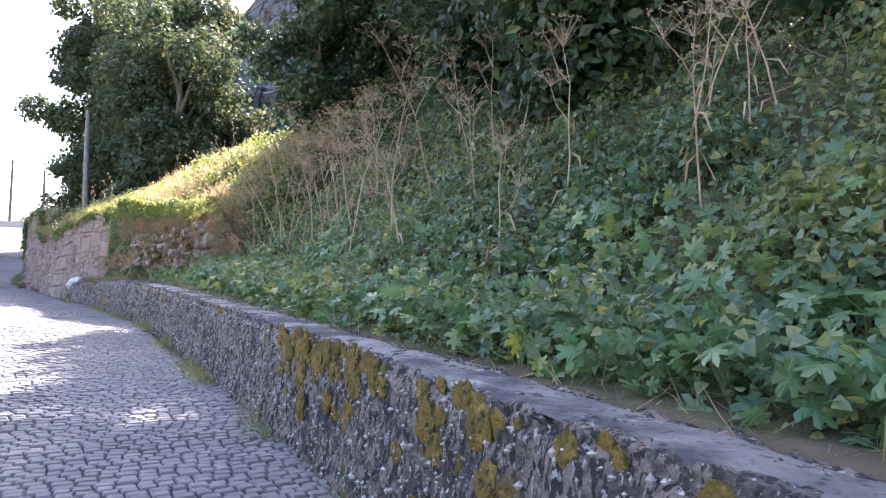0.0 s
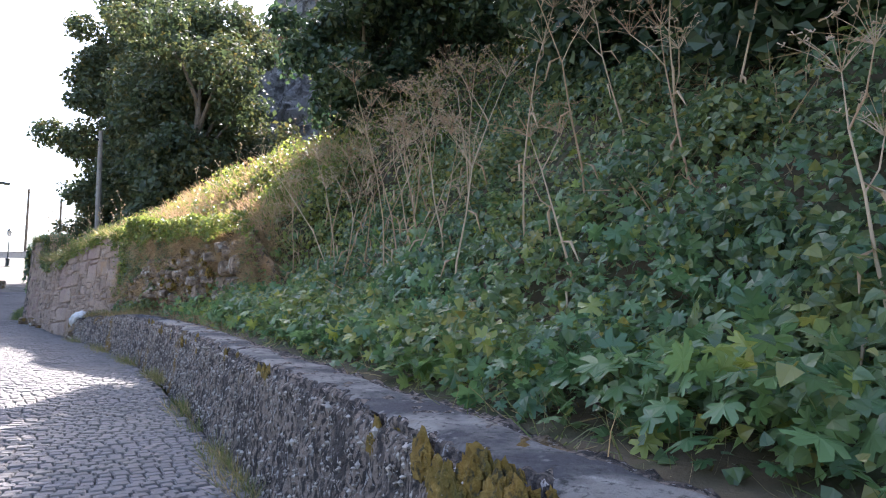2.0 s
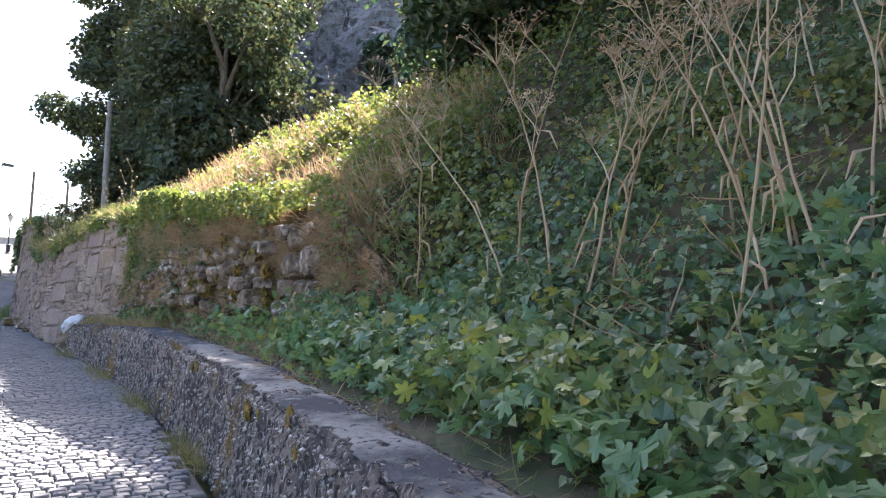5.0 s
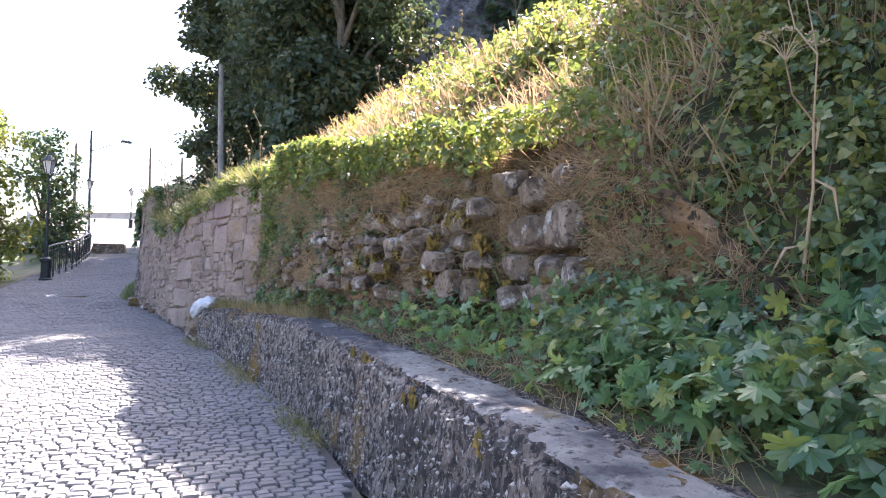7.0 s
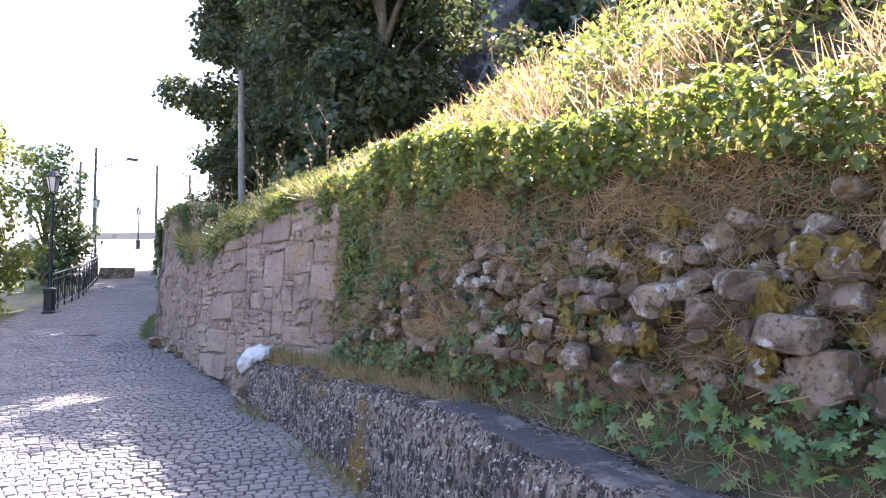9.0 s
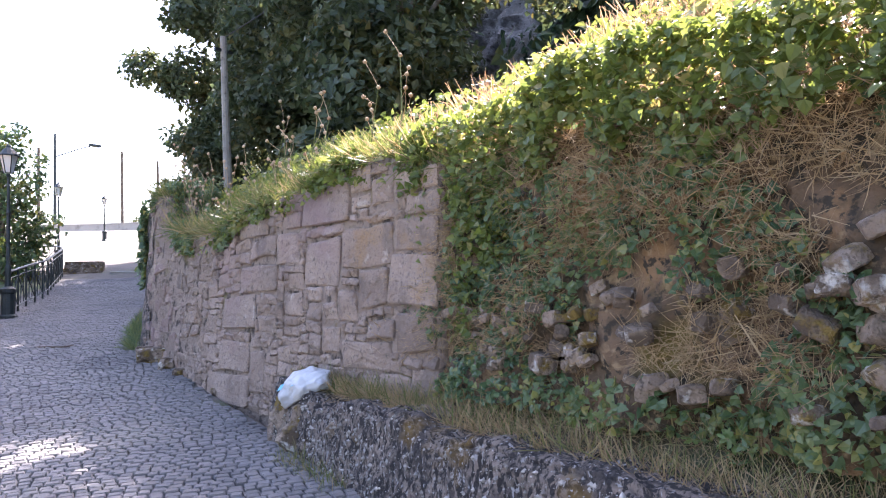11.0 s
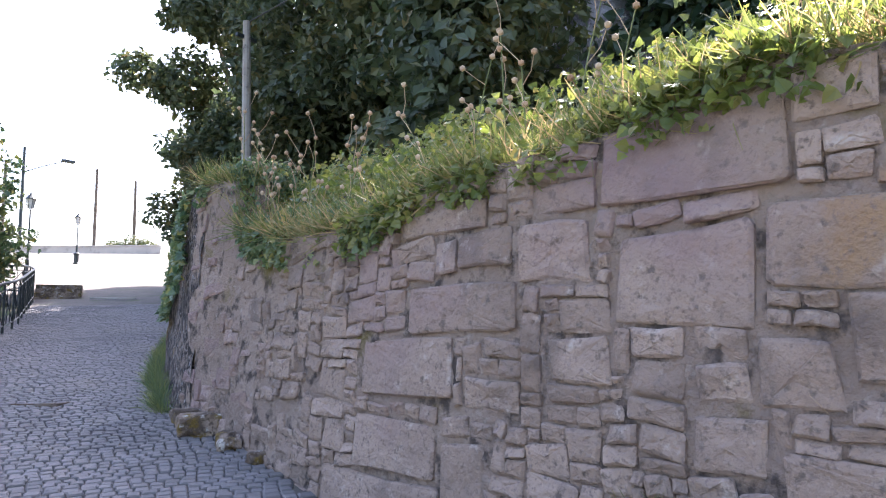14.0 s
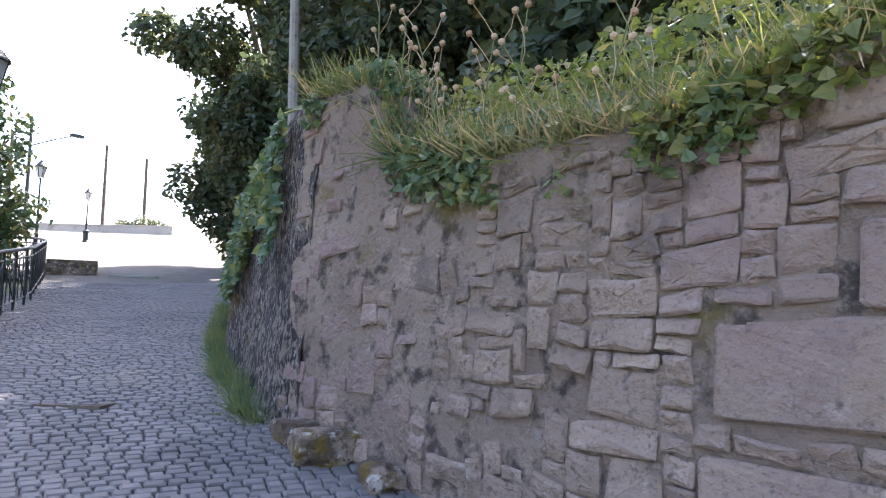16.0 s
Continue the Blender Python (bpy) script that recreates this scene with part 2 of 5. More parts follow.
def empty(name, x, y, z, label, category, group="", kind=""):
    ob = new(name)
    ob.location = (x, y, z)
    return tagged(ob, label, category, group, kind)


def tube(bm, pts, radii, sides=8):
    """A tapering tube along points, added to bm."""
    rings = []
    for i, p in enumerate(pts):
        a = Vector(pts[max(i - 1, 0)])
        b = Vector(pts[min(i + 1, len(pts) - 1)])
        t = (b - a).normalized()
        u = t.orthogonal().normalized() if abs(t.z) < 0.99 else Vector((1, 0, 0))
        u = (u - t * u.dot(t)).normalized()
        w = t.cross(u)
        rings.append([bm.verts.new(Vector(p) + radii[i] * (math.cos(6.2832 * k / sides) * u + math.sin(6.2832 * k / sides) * w)) for k in range(sides)])
    for r0, r1 in zip(rings, rings[1:]):
        for k in range(sides):
            bm.faces.new((r0[k], r0[(k + 1) % sides], r1[(k + 1) % sides], r1[k]))
    bm.faces.new(rings[0][::-1])
    bm.faces.new(rings[-1])
    return bm


def box(bm, x0, x1, y0, y1, z0, z1, bevel=0.0):
    r = bmesh.ops.create_cube(bm, size=1, matrix=Matrix.Translation(((x0 + x1) / 2, (y0 + y1) / 2, (z0 + z1) / 2)) @ Matrix.Diagonal((x1 - x0, y1 - y0, z1 - z0, 1)))
    if bevel:
        bmesh.ops.bevel(bm, geom=list({e for v in r["verts"] for e in v.link_edges}), offset=bevel, segments=2, affect="EDGES", profile=0.6)
    return bm


def lathe(bm, profile, sides=12, x=0.0, y=0.0):
    rings = [[bm.verts.new((x + r * math.cos(6.2832 * k / sides), y + r * math.sin(6.2832 * k / sides), z)) for k in range(sides)] for r, z in profile]
    for r0, r1 in zip(rings, rings[1:]):
        for k in range(sides):
            bm.faces.new((r0[k], r0[(k + 1) % sides], r1[(k + 1) % sides], r1[k]))
    bm.faces.new(rings[0][::-1])
    bm.faces.new(rings[-1])
    return bm


RNG = np.random.default_rng(7)


def fbm(x, y, f=1.0, seed=0.0):
    """Smooth cheap noise in -1..1 from sums of sines, for arrays."""
    x, y = np.asarray(x, float) * f, np.asarray(y, float) * f
    out, a = 0.0, 0.5
    for k in range(5):
        c, q = math.cos(1.3 + 2.1 * k + seed), math.sin(1.3 + 2.1 * k + seed)
        u, w = x * c - y * q, x * q + y * c
        out = out + a * np.sin(u * 1.7 + 1.9 * np.sin(w * 0.9 + seed + k) + 3.1 * k) * np.cos(w * 1.3 + 0.7 * k + seed)
        x, y, a = x * 1.93, y * 1.93, a * 0.56
    return out


def unit(a):
    return a / np.maximum(np.linalg.norm(a, axis=1, keepdims=True), 1e-9)


LEAF_OVAL = (np.array([(0, 0, 0), (0.32, 0.5, 0.10), (0, 1, -0.04), (-0.32, 0.5, 0.10)]), np.array([(0, 1, 2, 3)]))
LEAF_IVY = (np.array([(0, 0, 0), (0.5, 0.12, 0.05), (0.32, 0.55, 0.08), (0, 1, -0.06), (-0.32, 0.55, 0.08), (-0.5, 0.12, 0.05)]), np.array([(0, 1, 2, 3), (0, 3, 4, 5)]))
HALF = [(0.26, -0.14), (0.38, -0.02), (0.24, 0.13), (0.52, 0.12), (0.66, 0.34), (0.44, 0.40), (0.22, 0.44), (0.42, 0.66), (0.36, 0.84), (0.13, 0.72), (0.10, 0.94)]
RING = [(0, 0)] + HALF + [(0, 1.04)] + [(-x, y) for x, y in HALF[::-1]]
LOBED = (np.array([(0, 0.36, 0.06)] + [(x, y, 0.03 - 0.32 * x * x - 0.16 * (y - 0.36) ** 2 + (0.03 if k % 3 == 0 else 0)) for k, (x, y) in enumerate(RING)]), np.array([(0, k, k % len(RING) + 1) for k in range(1, len(RING) + 1)]))
BLADE = (np.array([(-0.016, 0, 0), (0.016, 0, 0), (0.012, 0.55, 0.06), (-0.012, 0.55, 0.06), (0.004, 1, 0.26), (-0.004, 1, 0.26)]), np.array([(0, 1, 2, 3), (3, 2, 4, 5)]))


def scatter(name, pos, normal, size, template, mat, parent=None, spread=0.8, along=None):
    """Many leaves as one mesh: at pos, facing about normal, each turned at random; along: the way the leaf points."""
    n = len(pos)
    nor = unit(np.asarray(normal) + spread * RNG.normal(size=(n, 3)))
    tan = RNG.normal(size=(n, 3)) if along is None else np.asarray(along) + 0.25 * RNG.normal(size=(n, 3))
    if along is None:
        tan = unit(tan - nor * np.sum(tan * nor, axis=1, keepdims=True))
    else:
        tan = unit(tan)
        nor = unit(nor - tan * np.sum(tan * nor, axis=1, keepdims=True))
    bit = np.cross(tan, nor)
    tv, tf = template
    size = np.broadcast_to(np.asarray(size, float), (n,))
    v = pos[:, None, :] + size[:, None, None] * (tv[None, :, 0:1] * bit[:, None, :] + tv[None, :, 1:2] * tan[:, None, :] + tv[None, :, 2:3] * nor[:, None, :])
    f = tf[None, :, :] + (np.arange(n) * len(tv))[:, None, None]
    return big_mesh(name, v.reshape(-1, 3), f.reshape(-1, tf.shape[1]), mat, parent)


# ---- plan: s runs along the low wall up the lane, v away from the lane ----
OX, OY, DX, DY = 0.0, 3.765, -0.8846, 0.4663


def place(s, v):
    return OX + DX * s + DY * v, OY + DY * s - DX * v


def to_sv(x, y):
    return DX * (x - OX) + DY * (y - OY), DY * (x - OX) - DX * (y - OY)


def road_z(x, y):
    """Height of the lane: it climbs along its axis and falls a little to the valley side."""
    a = -0.898 * np.asarray(x, float) + 0.44 * np.asarray(y, float)
    z = np.interp(a, [-60, -5, 5.5, 11.0, 15.0, 20.0, 28.6, 33.5, 50.0, 62.0, 84.0, 92.0, 120.0, 200.0], [-4.0, -0.30, 0.45, 0.82, 1.12, 1.36, 1.97, 2.62, 4.55, 6.05, 9.7, 9.8, 6.0, 0.0])
    side = to_sv(x, y)[1]
    return z + 0.03 * np.clip(side, -7, 0)


def cap_z(s):
    return 1.104 + 0.062 * np.asarray(s, float)


FOOT_S = [-20, 8, 13.0, 14.3, 15.5, 17.2, 18.2, 22, 30, 60]
FOOT_V = [1.2, 1.4, 1.95, 1.85, 1.55, 1.05, 0.8, 0.3, -1.3, 2.0]


def ledge_z(s, v):
    """Ground between the low wall's top and the foot of the bank: it rises inwards, and crumbles at the wall's end."""
    s, v = np.asarray(s, float), np.asarray(v, float)
    inner = np.interp(s, FOOT_S, FOOT_V) - front_v(s) - 0.5
    k = np.clip((v - front_v(s) - 0.5) / np.maximum(inner, 0.2), 0, 1)
    rise = np.interp(s, [-20, 8, 11, 13.8, 15, 18, 21, 22.5, 24], [0.10, 0.12, 0.28, 0.5, 0.52, 0.46, 0.28, 0.08, 0.0])
    return cap_z(s) - 0.03 + rise * k - 0.16 * np.clip((s - 18.9) / 3.0, 0, 1) * (1 - k) * (s < 25)


def bank_z(s, v):
    """The slope behind the low wall, the terrace over the field-stone wall and the top of the ashlar wall."""
    s, v = np.asarray(s, float), np.asarray(v, float)
    ledge = ledge_z(s, v)
    foot = np.interp(s, FOOT_S, FOOT_V)       # where the slope begins
    step = np.interp(s, [13.4, 14.4, 17, 21.5, 26, 31, 60], [0.0, 0.95, 1.1, 1.7, 1.75, 1.6, 1.5])       # height of the wall there
    steep = np.interp(s, [-20, 10, 14, 19, 22, 30, 60], [0.95, 0.95, 0.88, 0.78, 0.55, 0.45, 0.6])
    crest = np.interp(s, [10, 14, 17, 19.5, 22, 26, 31, 60], [11.0, 5.6, 3.6, 2.7, 2.0, 1.5, 2.0, 6.0])
    t = v - foot
    up = steep * np.minimum(np.maximum(t, 0), crest) - 0.12 * np.clip(t - crest, 0, 8) + 0.6 * np.clip(t - crest - 8, 0, 30)
    z = ledge + np.where(t > 0, step, 0) + up
    z = z + 0.22 * fbm(s, v, 0.55, 2.0) * np.clip(t, 0, 1) + 0.05 * fbm(s, v, 2.0, 5.0)
    return np.where(t > -0.01, z, ledge + 0.03 * fbm(s, v, 2.0, 1.0))

# ---- the large structure ----


def front_v(s):
    """Front edge of the low wall, which bends with the lane."""
    return np.interp(s, [-12, 0, 3, 6, 10, 14, 16, 18.5, 20, 22, 24.2], [-0.9, -0.25, -0.1, 0.05, 0.17, 0.28, 0.2, 0.0, -0.2, -0.52, -0.92])


def grid_sheet(name, us, ws, fn, mat, smooth=True):
    """A sheet over a grid; fn gives x, y, z for arrays of u and w."""
    U, W = np.meshgrid(us, ws, indexing="ij")
    x, y, z = fn(U, W)
    verts = np.stack([x, y, z], axis=-1).reshape(-1, 3)
    nu, nw = len(us), len(ws)
    i = (np.arange(nu - 1)[:, None] * nw + np.arange(nw - 1)[None, :]).ravel()
    return big_mesh(name, verts, np.stack([i, i + 1, i + nw + 1, i + nw], axis=1), mat, smooth=smooth)


def open_ground(u, w):
    """Falls from the lane's valley side, then runs out to the horizon."""
    s, v = to_sv(u, w)
    edge = np.clip(-v - 7.0, 0, None)
    a = -0.898 * u + 0.44 * w
    drop = np.clip(edge, 0, 30) * 0.35
    z = road_z(u, w) - 0.16 - np.where(a < 48, drop, drop * np.clip((60 - a) / 12, 0, 1))
    far = np.clip((np.hypot(u, w) - 110) / 200, 0, 1)
    z = z * (1 - far) - 6 * far - np.where(v > 2, np.clip(v - 2, 0, 3) * 0.5, 0)
    return u, w, z


span = np.concatenate([[-1800, -900, -450, -250, -170], np.arange(-130, 41, 2.5), [60, 100, 200, 450, 900, 1800]])
ground = tagged(grid_sheet("ground", span, span + 10, open_ground, M_GROUND), "dry grassy ground falling away beside the lane", "ground", kind="structure")

# road bed, under the setts
AX, AY = -0.898, 0.44


def lane_edge_right(s):
    return np.interp(s, [-12, 18.5, 24.2, 28.8, 33, 40, 60, 90], [0.0, 0.05, -0.85, -1.75, -1.6, -0.6, 3.0, 8.0])


def lane_edge_left(s):
    return np.interp(s, [-12, 25, 34, 39, 46, 52, 60, 90], [-7.5, -7.5, -6.2, -6.0, -5.2, -7.5, -16.0, -30.0])


def road_sheet(u, w):
    lo, hi = lane_edge_left(u), lane_edge_right(u)
    x, y = place(u, lo + (hi - lo) * w)
    return x, y, road_z(x, y) - 0.035


road = tagged(grid_sheet("road", np.arange(-12, 100, 0.8), np.linspace(0, 1, 12), road_sheet, M_JOINT), "sett-paved lane climbing the hill", "road", kind="structure")

# hillside behind the walls
def hill(u, w):
    vv = np.where(u < 22, front_v(u) + 0.3, np.interp(u, [22, 28.5, 33, 60], [0.1, -1.2, -1.0, 2.5])) + w
    x, y = place(u, vv)
    return x, y, bank_z(u, vv)


hs = np.concatenate([np.arange(-22, 34, 0.3), np.arange(34, 70, 1.0)])
hw = np.concatenate([np.arange(0, 3.2, 0.12), np.arange(3.2, 9, 0.4), np.arange(9, 30, 1.5)])
hillside = tagged(grid_sheet("hillside", hs, hw, hill, M_SOIL), "overgrown earth bank rising from the wall", "hillside", kind="structure")


def bank_point(s, v, lift=0.0):
    x, y = place(s, v)
    return np.stack([x, y, bank_z(s, v) + lift], axis=-1)


# low wall of rough mortar with a flat weathered top
def low_wall(u, w):
    """w runs up the front face (0..1), over the top (1..2) and down the back (2..3)."""
    f = front_v(u)
    zb = road_z(*place(u, f)) - 0.1
    broken = np.clip((u - 18.7) / 3.5, 0, 1)
    zt = cap_z(u) - broken * (0.24 + 0.16 * fbm(u, u * 0, 2.4, 3.0))
    width = 0.5 + 0.07 * fbm(u, u * 0 + 3, 0.9, 1.0)
    up, over, down = np.clip(w, 0, 1), np.clip(w - 1, 0, 1), np.clip(w - 2, 0, 1)
    bump = 0.026 * fbm(u * 3.2, w * 2.4, 1.0, 4.0) + 0.024 * fbm(u * 9, w * 7, 1.0, 8.0) + 0.014 * RNG.uniform(-1, 1, np.shape(u))
    round_edge = 0.05 * np.clip(1 - np.abs(w - 1) / 0.09, 0, 1)
    v = f + width * over - 0.11 * (1 - up) - bump * (w < 1.05) + round_edge * 0.7
    z = zb + (zt - zb) * up - 0.6 * down + bump * (w >= 1) * 0.9 - round_edge * 0.8
    x, y = place(u, v)
    return x, y, z


wall_w = np.concatenate([np.linspace(0, 0.9, 20), np.linspace(0.93, 1.07, 6), np.linspace(1.12, 2, 9), [2.5, 3.0]])
wall_low = tagged(grid_sheet("wall_low", np.arange(-6, 24.25, 0.05), wall_w, low_wall, M_RENDER), "low retaining wall of dark rough mortar, lichen and moss", "wall", kind="structure")
top_ws = np.linspace(0.05, 1.0, 7)


def cap_sheet(u, w):
    f = front_v(u)
    v = f + 0.05 + (0.40 + 0.09 * fbm(u, u * 0 + 3, 0.9, 1.0) + 0.05 * fbm(u * 4, u * 0, 1.0, 2.0)) * w
    x, y = place(u, v)
    edge = np.clip(np.abs(w - 0.5) * 2 - 0.75, 0, 1)
    return x, y, cap_z(u) + 0.014 + 0.010 * fbm(u * 3, w * 2, 1.0, 6.0) - 0.10 * edge


wall_cap = tagged(grid_sheet("wall_cap", np.arange(-6, 18.75, 0.08), np.linspace(0, 1, 12), cap_sheet, M_CAP), "weathered grey mortar top of the low wall", "wall", kind="structure")

# ashlar wall: a mortar core with stones as parts
MAX, MAY, MBX, MBY = -19.42, 14.14, -27.72, 16.02
MLEN = math.hypot(MBX - MAX, MBY - MAY)
MUX, MUY = (MBX - MAX) / MLEN, (MBY - MAY) / MLEN
MNX, MNY = MUY, -MUX                      # towards the lane
if MNY > 0:
    MNX, MNY = -MNX, -MNY


def ashlar_top(u):
    return np.interp(u, [0, 0.8, 1.6, 2.6, 4.0, 5.0, 6.2, 7.3, 7.6, 8.5], [4.28, 4.5, 4.58, 4.42, 4.36, 4.2, 4.2, 4.4, 5.0, 5.12])


def ashlar_base(u):
    return road_z(MAX + MUX * u, MAY + MUY * u)


def ashlar_core(u, w):
    back = np.clip(-u, 0, None)
    u = np.clip(u, 0, None)
    zb, zt = ashlar_base(u) - 0.2, ashlar_top(u)
    up, over = np.clip(w, 0, 1), np.clip(w - 1, 0, 1)
    z = zb + (zt - zb) * up + 0.04 * fbm(u * 2, w * 0 + 1, 1.0, 2.0) * up
    bump = -0.008 + 0.022 * fbm(u * 2.2, z * 2.2, 1.0, 3.0) + 0.008 * RNG.uniform(-1, 1, np.shape(u))
    off = 0.16 * (1 - up) + bump - 0.5 * over - back
    return MAX + MUX * u + MNX * off, MAY + MUY * u + MNY * off, z


wall_ashlar = tagged(grid_sheet("wall_ashlar", np.arange(-0.6, MLEN + 0.01, 0.06), np.concatenate([np.linspace(0, 1, 46), [1.4, 2.0]]), ashlar_core, M_MORTAR), "old retaining wall of reused grey-brown ashlar and rubble in mortar", "wall", kind="structure")

# end face of the ashlar wall and the dark wall that follows the lane beyond it
def wall_beyond(u, w):
    px = np.interp(u, [-0.3, 0, 3.1, 9.0, 20.0], [MBX + 0.28, MBX, -30.5, -35.6, -45.3])
    py = np.interp(u, [-0.3, 0, 3.1, 9.0, 20.0], [MBY - 0.05, MBY, 17.6, 21.5, 28.2])
    zb = road_z(px, py) - 0.2
    zt = np.interp(u, [0, 1.2, 3.0, 6, 9, 20], [5.12, 4.9, 4.7, 4.4, 4.0, 5.6])
    up, over = np.clip(w, 0, 1), np.clip(w - 1, 0, 1)
    off = 0.22 * (1 - up) + 0.07 * fbm(u * 1.7, w * 3, 1.0, 6.0) + 0.03 * fbm(u * 6, w * 9, 1.0, 1.0) - 0.7 * over
    return px - 0.46 * off, py - 0.88 * off, zb + (zt - zb) * up


wall_far = tagged(grid_sheet("wall_beyond", np.arange(-0.3, 20.1, 0.1), np.concatenate([np.linspace(0, 1, 26), [2.0]]), wall_beyond, M_RENDER), "dark mossy retaining wall beside the lane", "wall", kind="structure")

# red earth face with field stones, in the recess of the bank
def face_base(u):
    return ledge_z(u, np.interp(u, FOOT_S, FOOT_V))


def recess(u, w):
    v = np.interp(u, [13.0, 14.3, 15.5, 17.2, 18.2, 22.1, 23.3], [2.0, 1.75, 1.45, 0.95, 0.7, 0.28, 0.1]) + 0.16 * w - 0.12 + 0.12 * fbm(u * 1.6, w * 3, 1.0, 9.0) + 0.09 * fbm(u * 5, w * 9, 1.0, 3.0) + 0.04 * fbm(u * 13, w * 22, 1.0, 6.0)
    zb = face_base(u) - 0.25
    h = np.interp(u, [13.3, 14.0, 14.6, 17, 22.1], [0.5, 1.1, 1.45, 1.5, 2.1]) + 0.16 * fbm(u * 1.1, u * 0, 1.0, 4.0)
    x, y = place(u, v - 0.05)
    return x, y, zb + h * w


wall_recess = tagged(grid_sheet("wall_recess", np.arange(13.3, 23.3, 0.06), np.linspace(0, 1, 34), recess, M_EARTH), "bare red-brown earth face with field stones", "wall", kind="structure")

# cliff
def cliff_sheet(u, w):
    px = np.interp(u, [0, 10, 20, 30, 43, 56, 76], [-50, -43, -31, -20, -8, 4, 22])
    py = np.interp(u, [0, 10, 20, 30, 43, 56, 76], [44, 33, 29, 27, 25, 20, 10])
    h = np.interp(u, [0, 8, 14, 22, 30, 43, 76], [18, 27, 28, 20, 14.5, 16.5, 19])
    rough = 1.3 * fbm(u * 0.45, w * 3, 1.0, 3.0) + 0.8 * fbm(u * 1.3, w * 5, 1.0, 5.0) + 0.4 * fbm(u * 3.3, w * 16, 1.0, 7.0)
    back = 5.0 * w ** 1.5 + 0.9 * np.floor(w * 4 + 0.8 * fbm(u * 0.3, w * 0, 1.0, 2.0))
    return px + 0.35 * (back - rough), py + 0.92 * (back - rough), 3.0 + (h - 1.0) * w + 0.6 * rough * (w > 0.95)


cliff = tagged(grid_sheet("cliff", np.arange(0, 76, 0.35), np.linspace(0, 1, 64), cliff_sheet, M_CLIFF, smooth=False), "grey limestone cliff with rust-red patches", "cliff", kind="structure")

# ---- trees and undergrowth ----


def crown_leaves(name, blobs, count, size, mat, parent, template=LEAF_OVAL, shell=0.55):
    """Leaves in uneven clumps: blobs are (x, y, z, radius)."""
    b = np.array(blobs, float)
    wgt = b[:, 3] ** 2
    pick = RNG.choice(len(b), size=count, p=wgt / wgt.sum())
    d = unit(RNG.normal(size=(count, 3)))
    r = b[pick, 3] * (shell + (1 - shell) * RNG.random(count)) * (1 + 0.25 * fbm(d[:, 0] * 3 + pick, d[:, 1] * 3 + d[:, 2] * 2, 1.4, 1.0))
    pos = b[pick, :3] + d * r[:, None] * np.array([1, 1, 0.85])
    return scatter(name, pos, d + np.array([0, 0, 0.5]), size * (0.6 + 0.8 * RNG.random(count)), template, mat, parent, spread=0.7)


def tree(name, x, y, z, height, spread, count, leaf, mat, label, lean=(0.0, 0.0), trunk_r=0.3, low=0.35, seed=1):
    rng = random.Random(seed)
    if name != "valley_tree":
        z = float(bank_z(*to_sv(x, y))) - 0.4
    top = empty(name, x, y, z, label, "tree")
    bm = bmesh.new()
    pts = [(lean[0] * k * height + 0.12 * rng.uniform(-1, 1), lean[1] * k * height + 0.12 * rng.uniform(-1, 1), k * height) for k in (0, 0.15, 0.35, 0.6, 0.85)]
    tube(bm, pts, [trunk_r * 1.3, trunk_r, trunk_r * 0.8, trunk_r * 0.5, trunk_r * 0.15], 9)
    part("trunk", bm, M_BARK, top)
    blobs = []
    for k in range(19):
        a, h = rng.uniform(0, 6.28), low + (1.0 - low) * (k + rng.random()) / 19
        r = spread * (1.0 - 0.55 * abs(h - 0.6) / 0.5) * rng.uniform(0.35, 0.85)
        tip = Vector((lean[0] * h * height + r * math.cos(a), lean[1] * h * height + r * math.sin(a), h * height))
        h0 = max(0.15, h - 0.25)
        bm = bmesh.new()
        start = Vector((lean[0] * h0 * height, lean[1] * h0 * height, h0 * height))
        tube(bm, [start, start.lerp(tip, 0.5) + Vector((0, 0, 0.3)), tip], [trunk_r * 0.4, trunk_r * 0.22, 0.03], 6)
        part("limb", bm, M_BARK, top)
        blobs.append((*tip, spread * rng.uniform(0.28, 0.46)))
        for j in range(3):
            q = tip + Vector((rng.uniform(-1, 1), rng.uniform(-1, 1), rng.uniform(-0.8, 0.8))) * spread * 0.42
            blobs.append((*q, spread * rng.uniform(0.14, 0.28)))
    crown_leaves("crown", blobs, count, leaf, mat, top)
    return top


tree("holm_oak", -49.0, 32.8, 6.0, 21.0, 4.6, 38000, 0.34, L_TREE, "tall dark evergreen oak above the lane", trunk_r=0.5, low=0.10, seed=3)
tree("holm_oak", -42.0, 31.0, 5.8, 18.0, 4.2, 26000, 0.32, L_TREE, "evergreen oak rising between its neighbours", trunk_r=0.36, low=0.10, seed=8)
tree("holm_oak", -36.5, 28.0, 5.2, 11.5, 4.0, 24000, 0.28, L_TREE, "dense evergreen oak with low boughs", trunk_r=0.33, low=0.06, seed=6)
tree("holm_oak", -31.0, 26.0, 5.0, 13.5, 4.3, 30000, 0.26, L_TREE, "dense dark evergreen oak beside the cliff", trunk_r=0.35, low=0.06, seed=5)
tree("holm_oak", -27.3, 22.4, 5.5, 9.5, 3.8, 24000, 0.25, L_TREE, "low dark oak below the cliff", trunk_r=0.3, low=0.05, seed=9)
tree("holm_oak", -46.0, 29.2, 5.4, 8.5, 2.6, 12000, 0.26, L_TREE, "small oak leaning over the far wall", lean=(0.0, -0.08), trunk_r=0.3, low=0.3, seed=14)
tree("valley_tree", -47.6, 20.2, 2.6, 7.6, 2.0, 4200, 0.22, L_BANK, "olive-green tree behind the railing", trunk_r=0.2, low=0.25, seed=11)
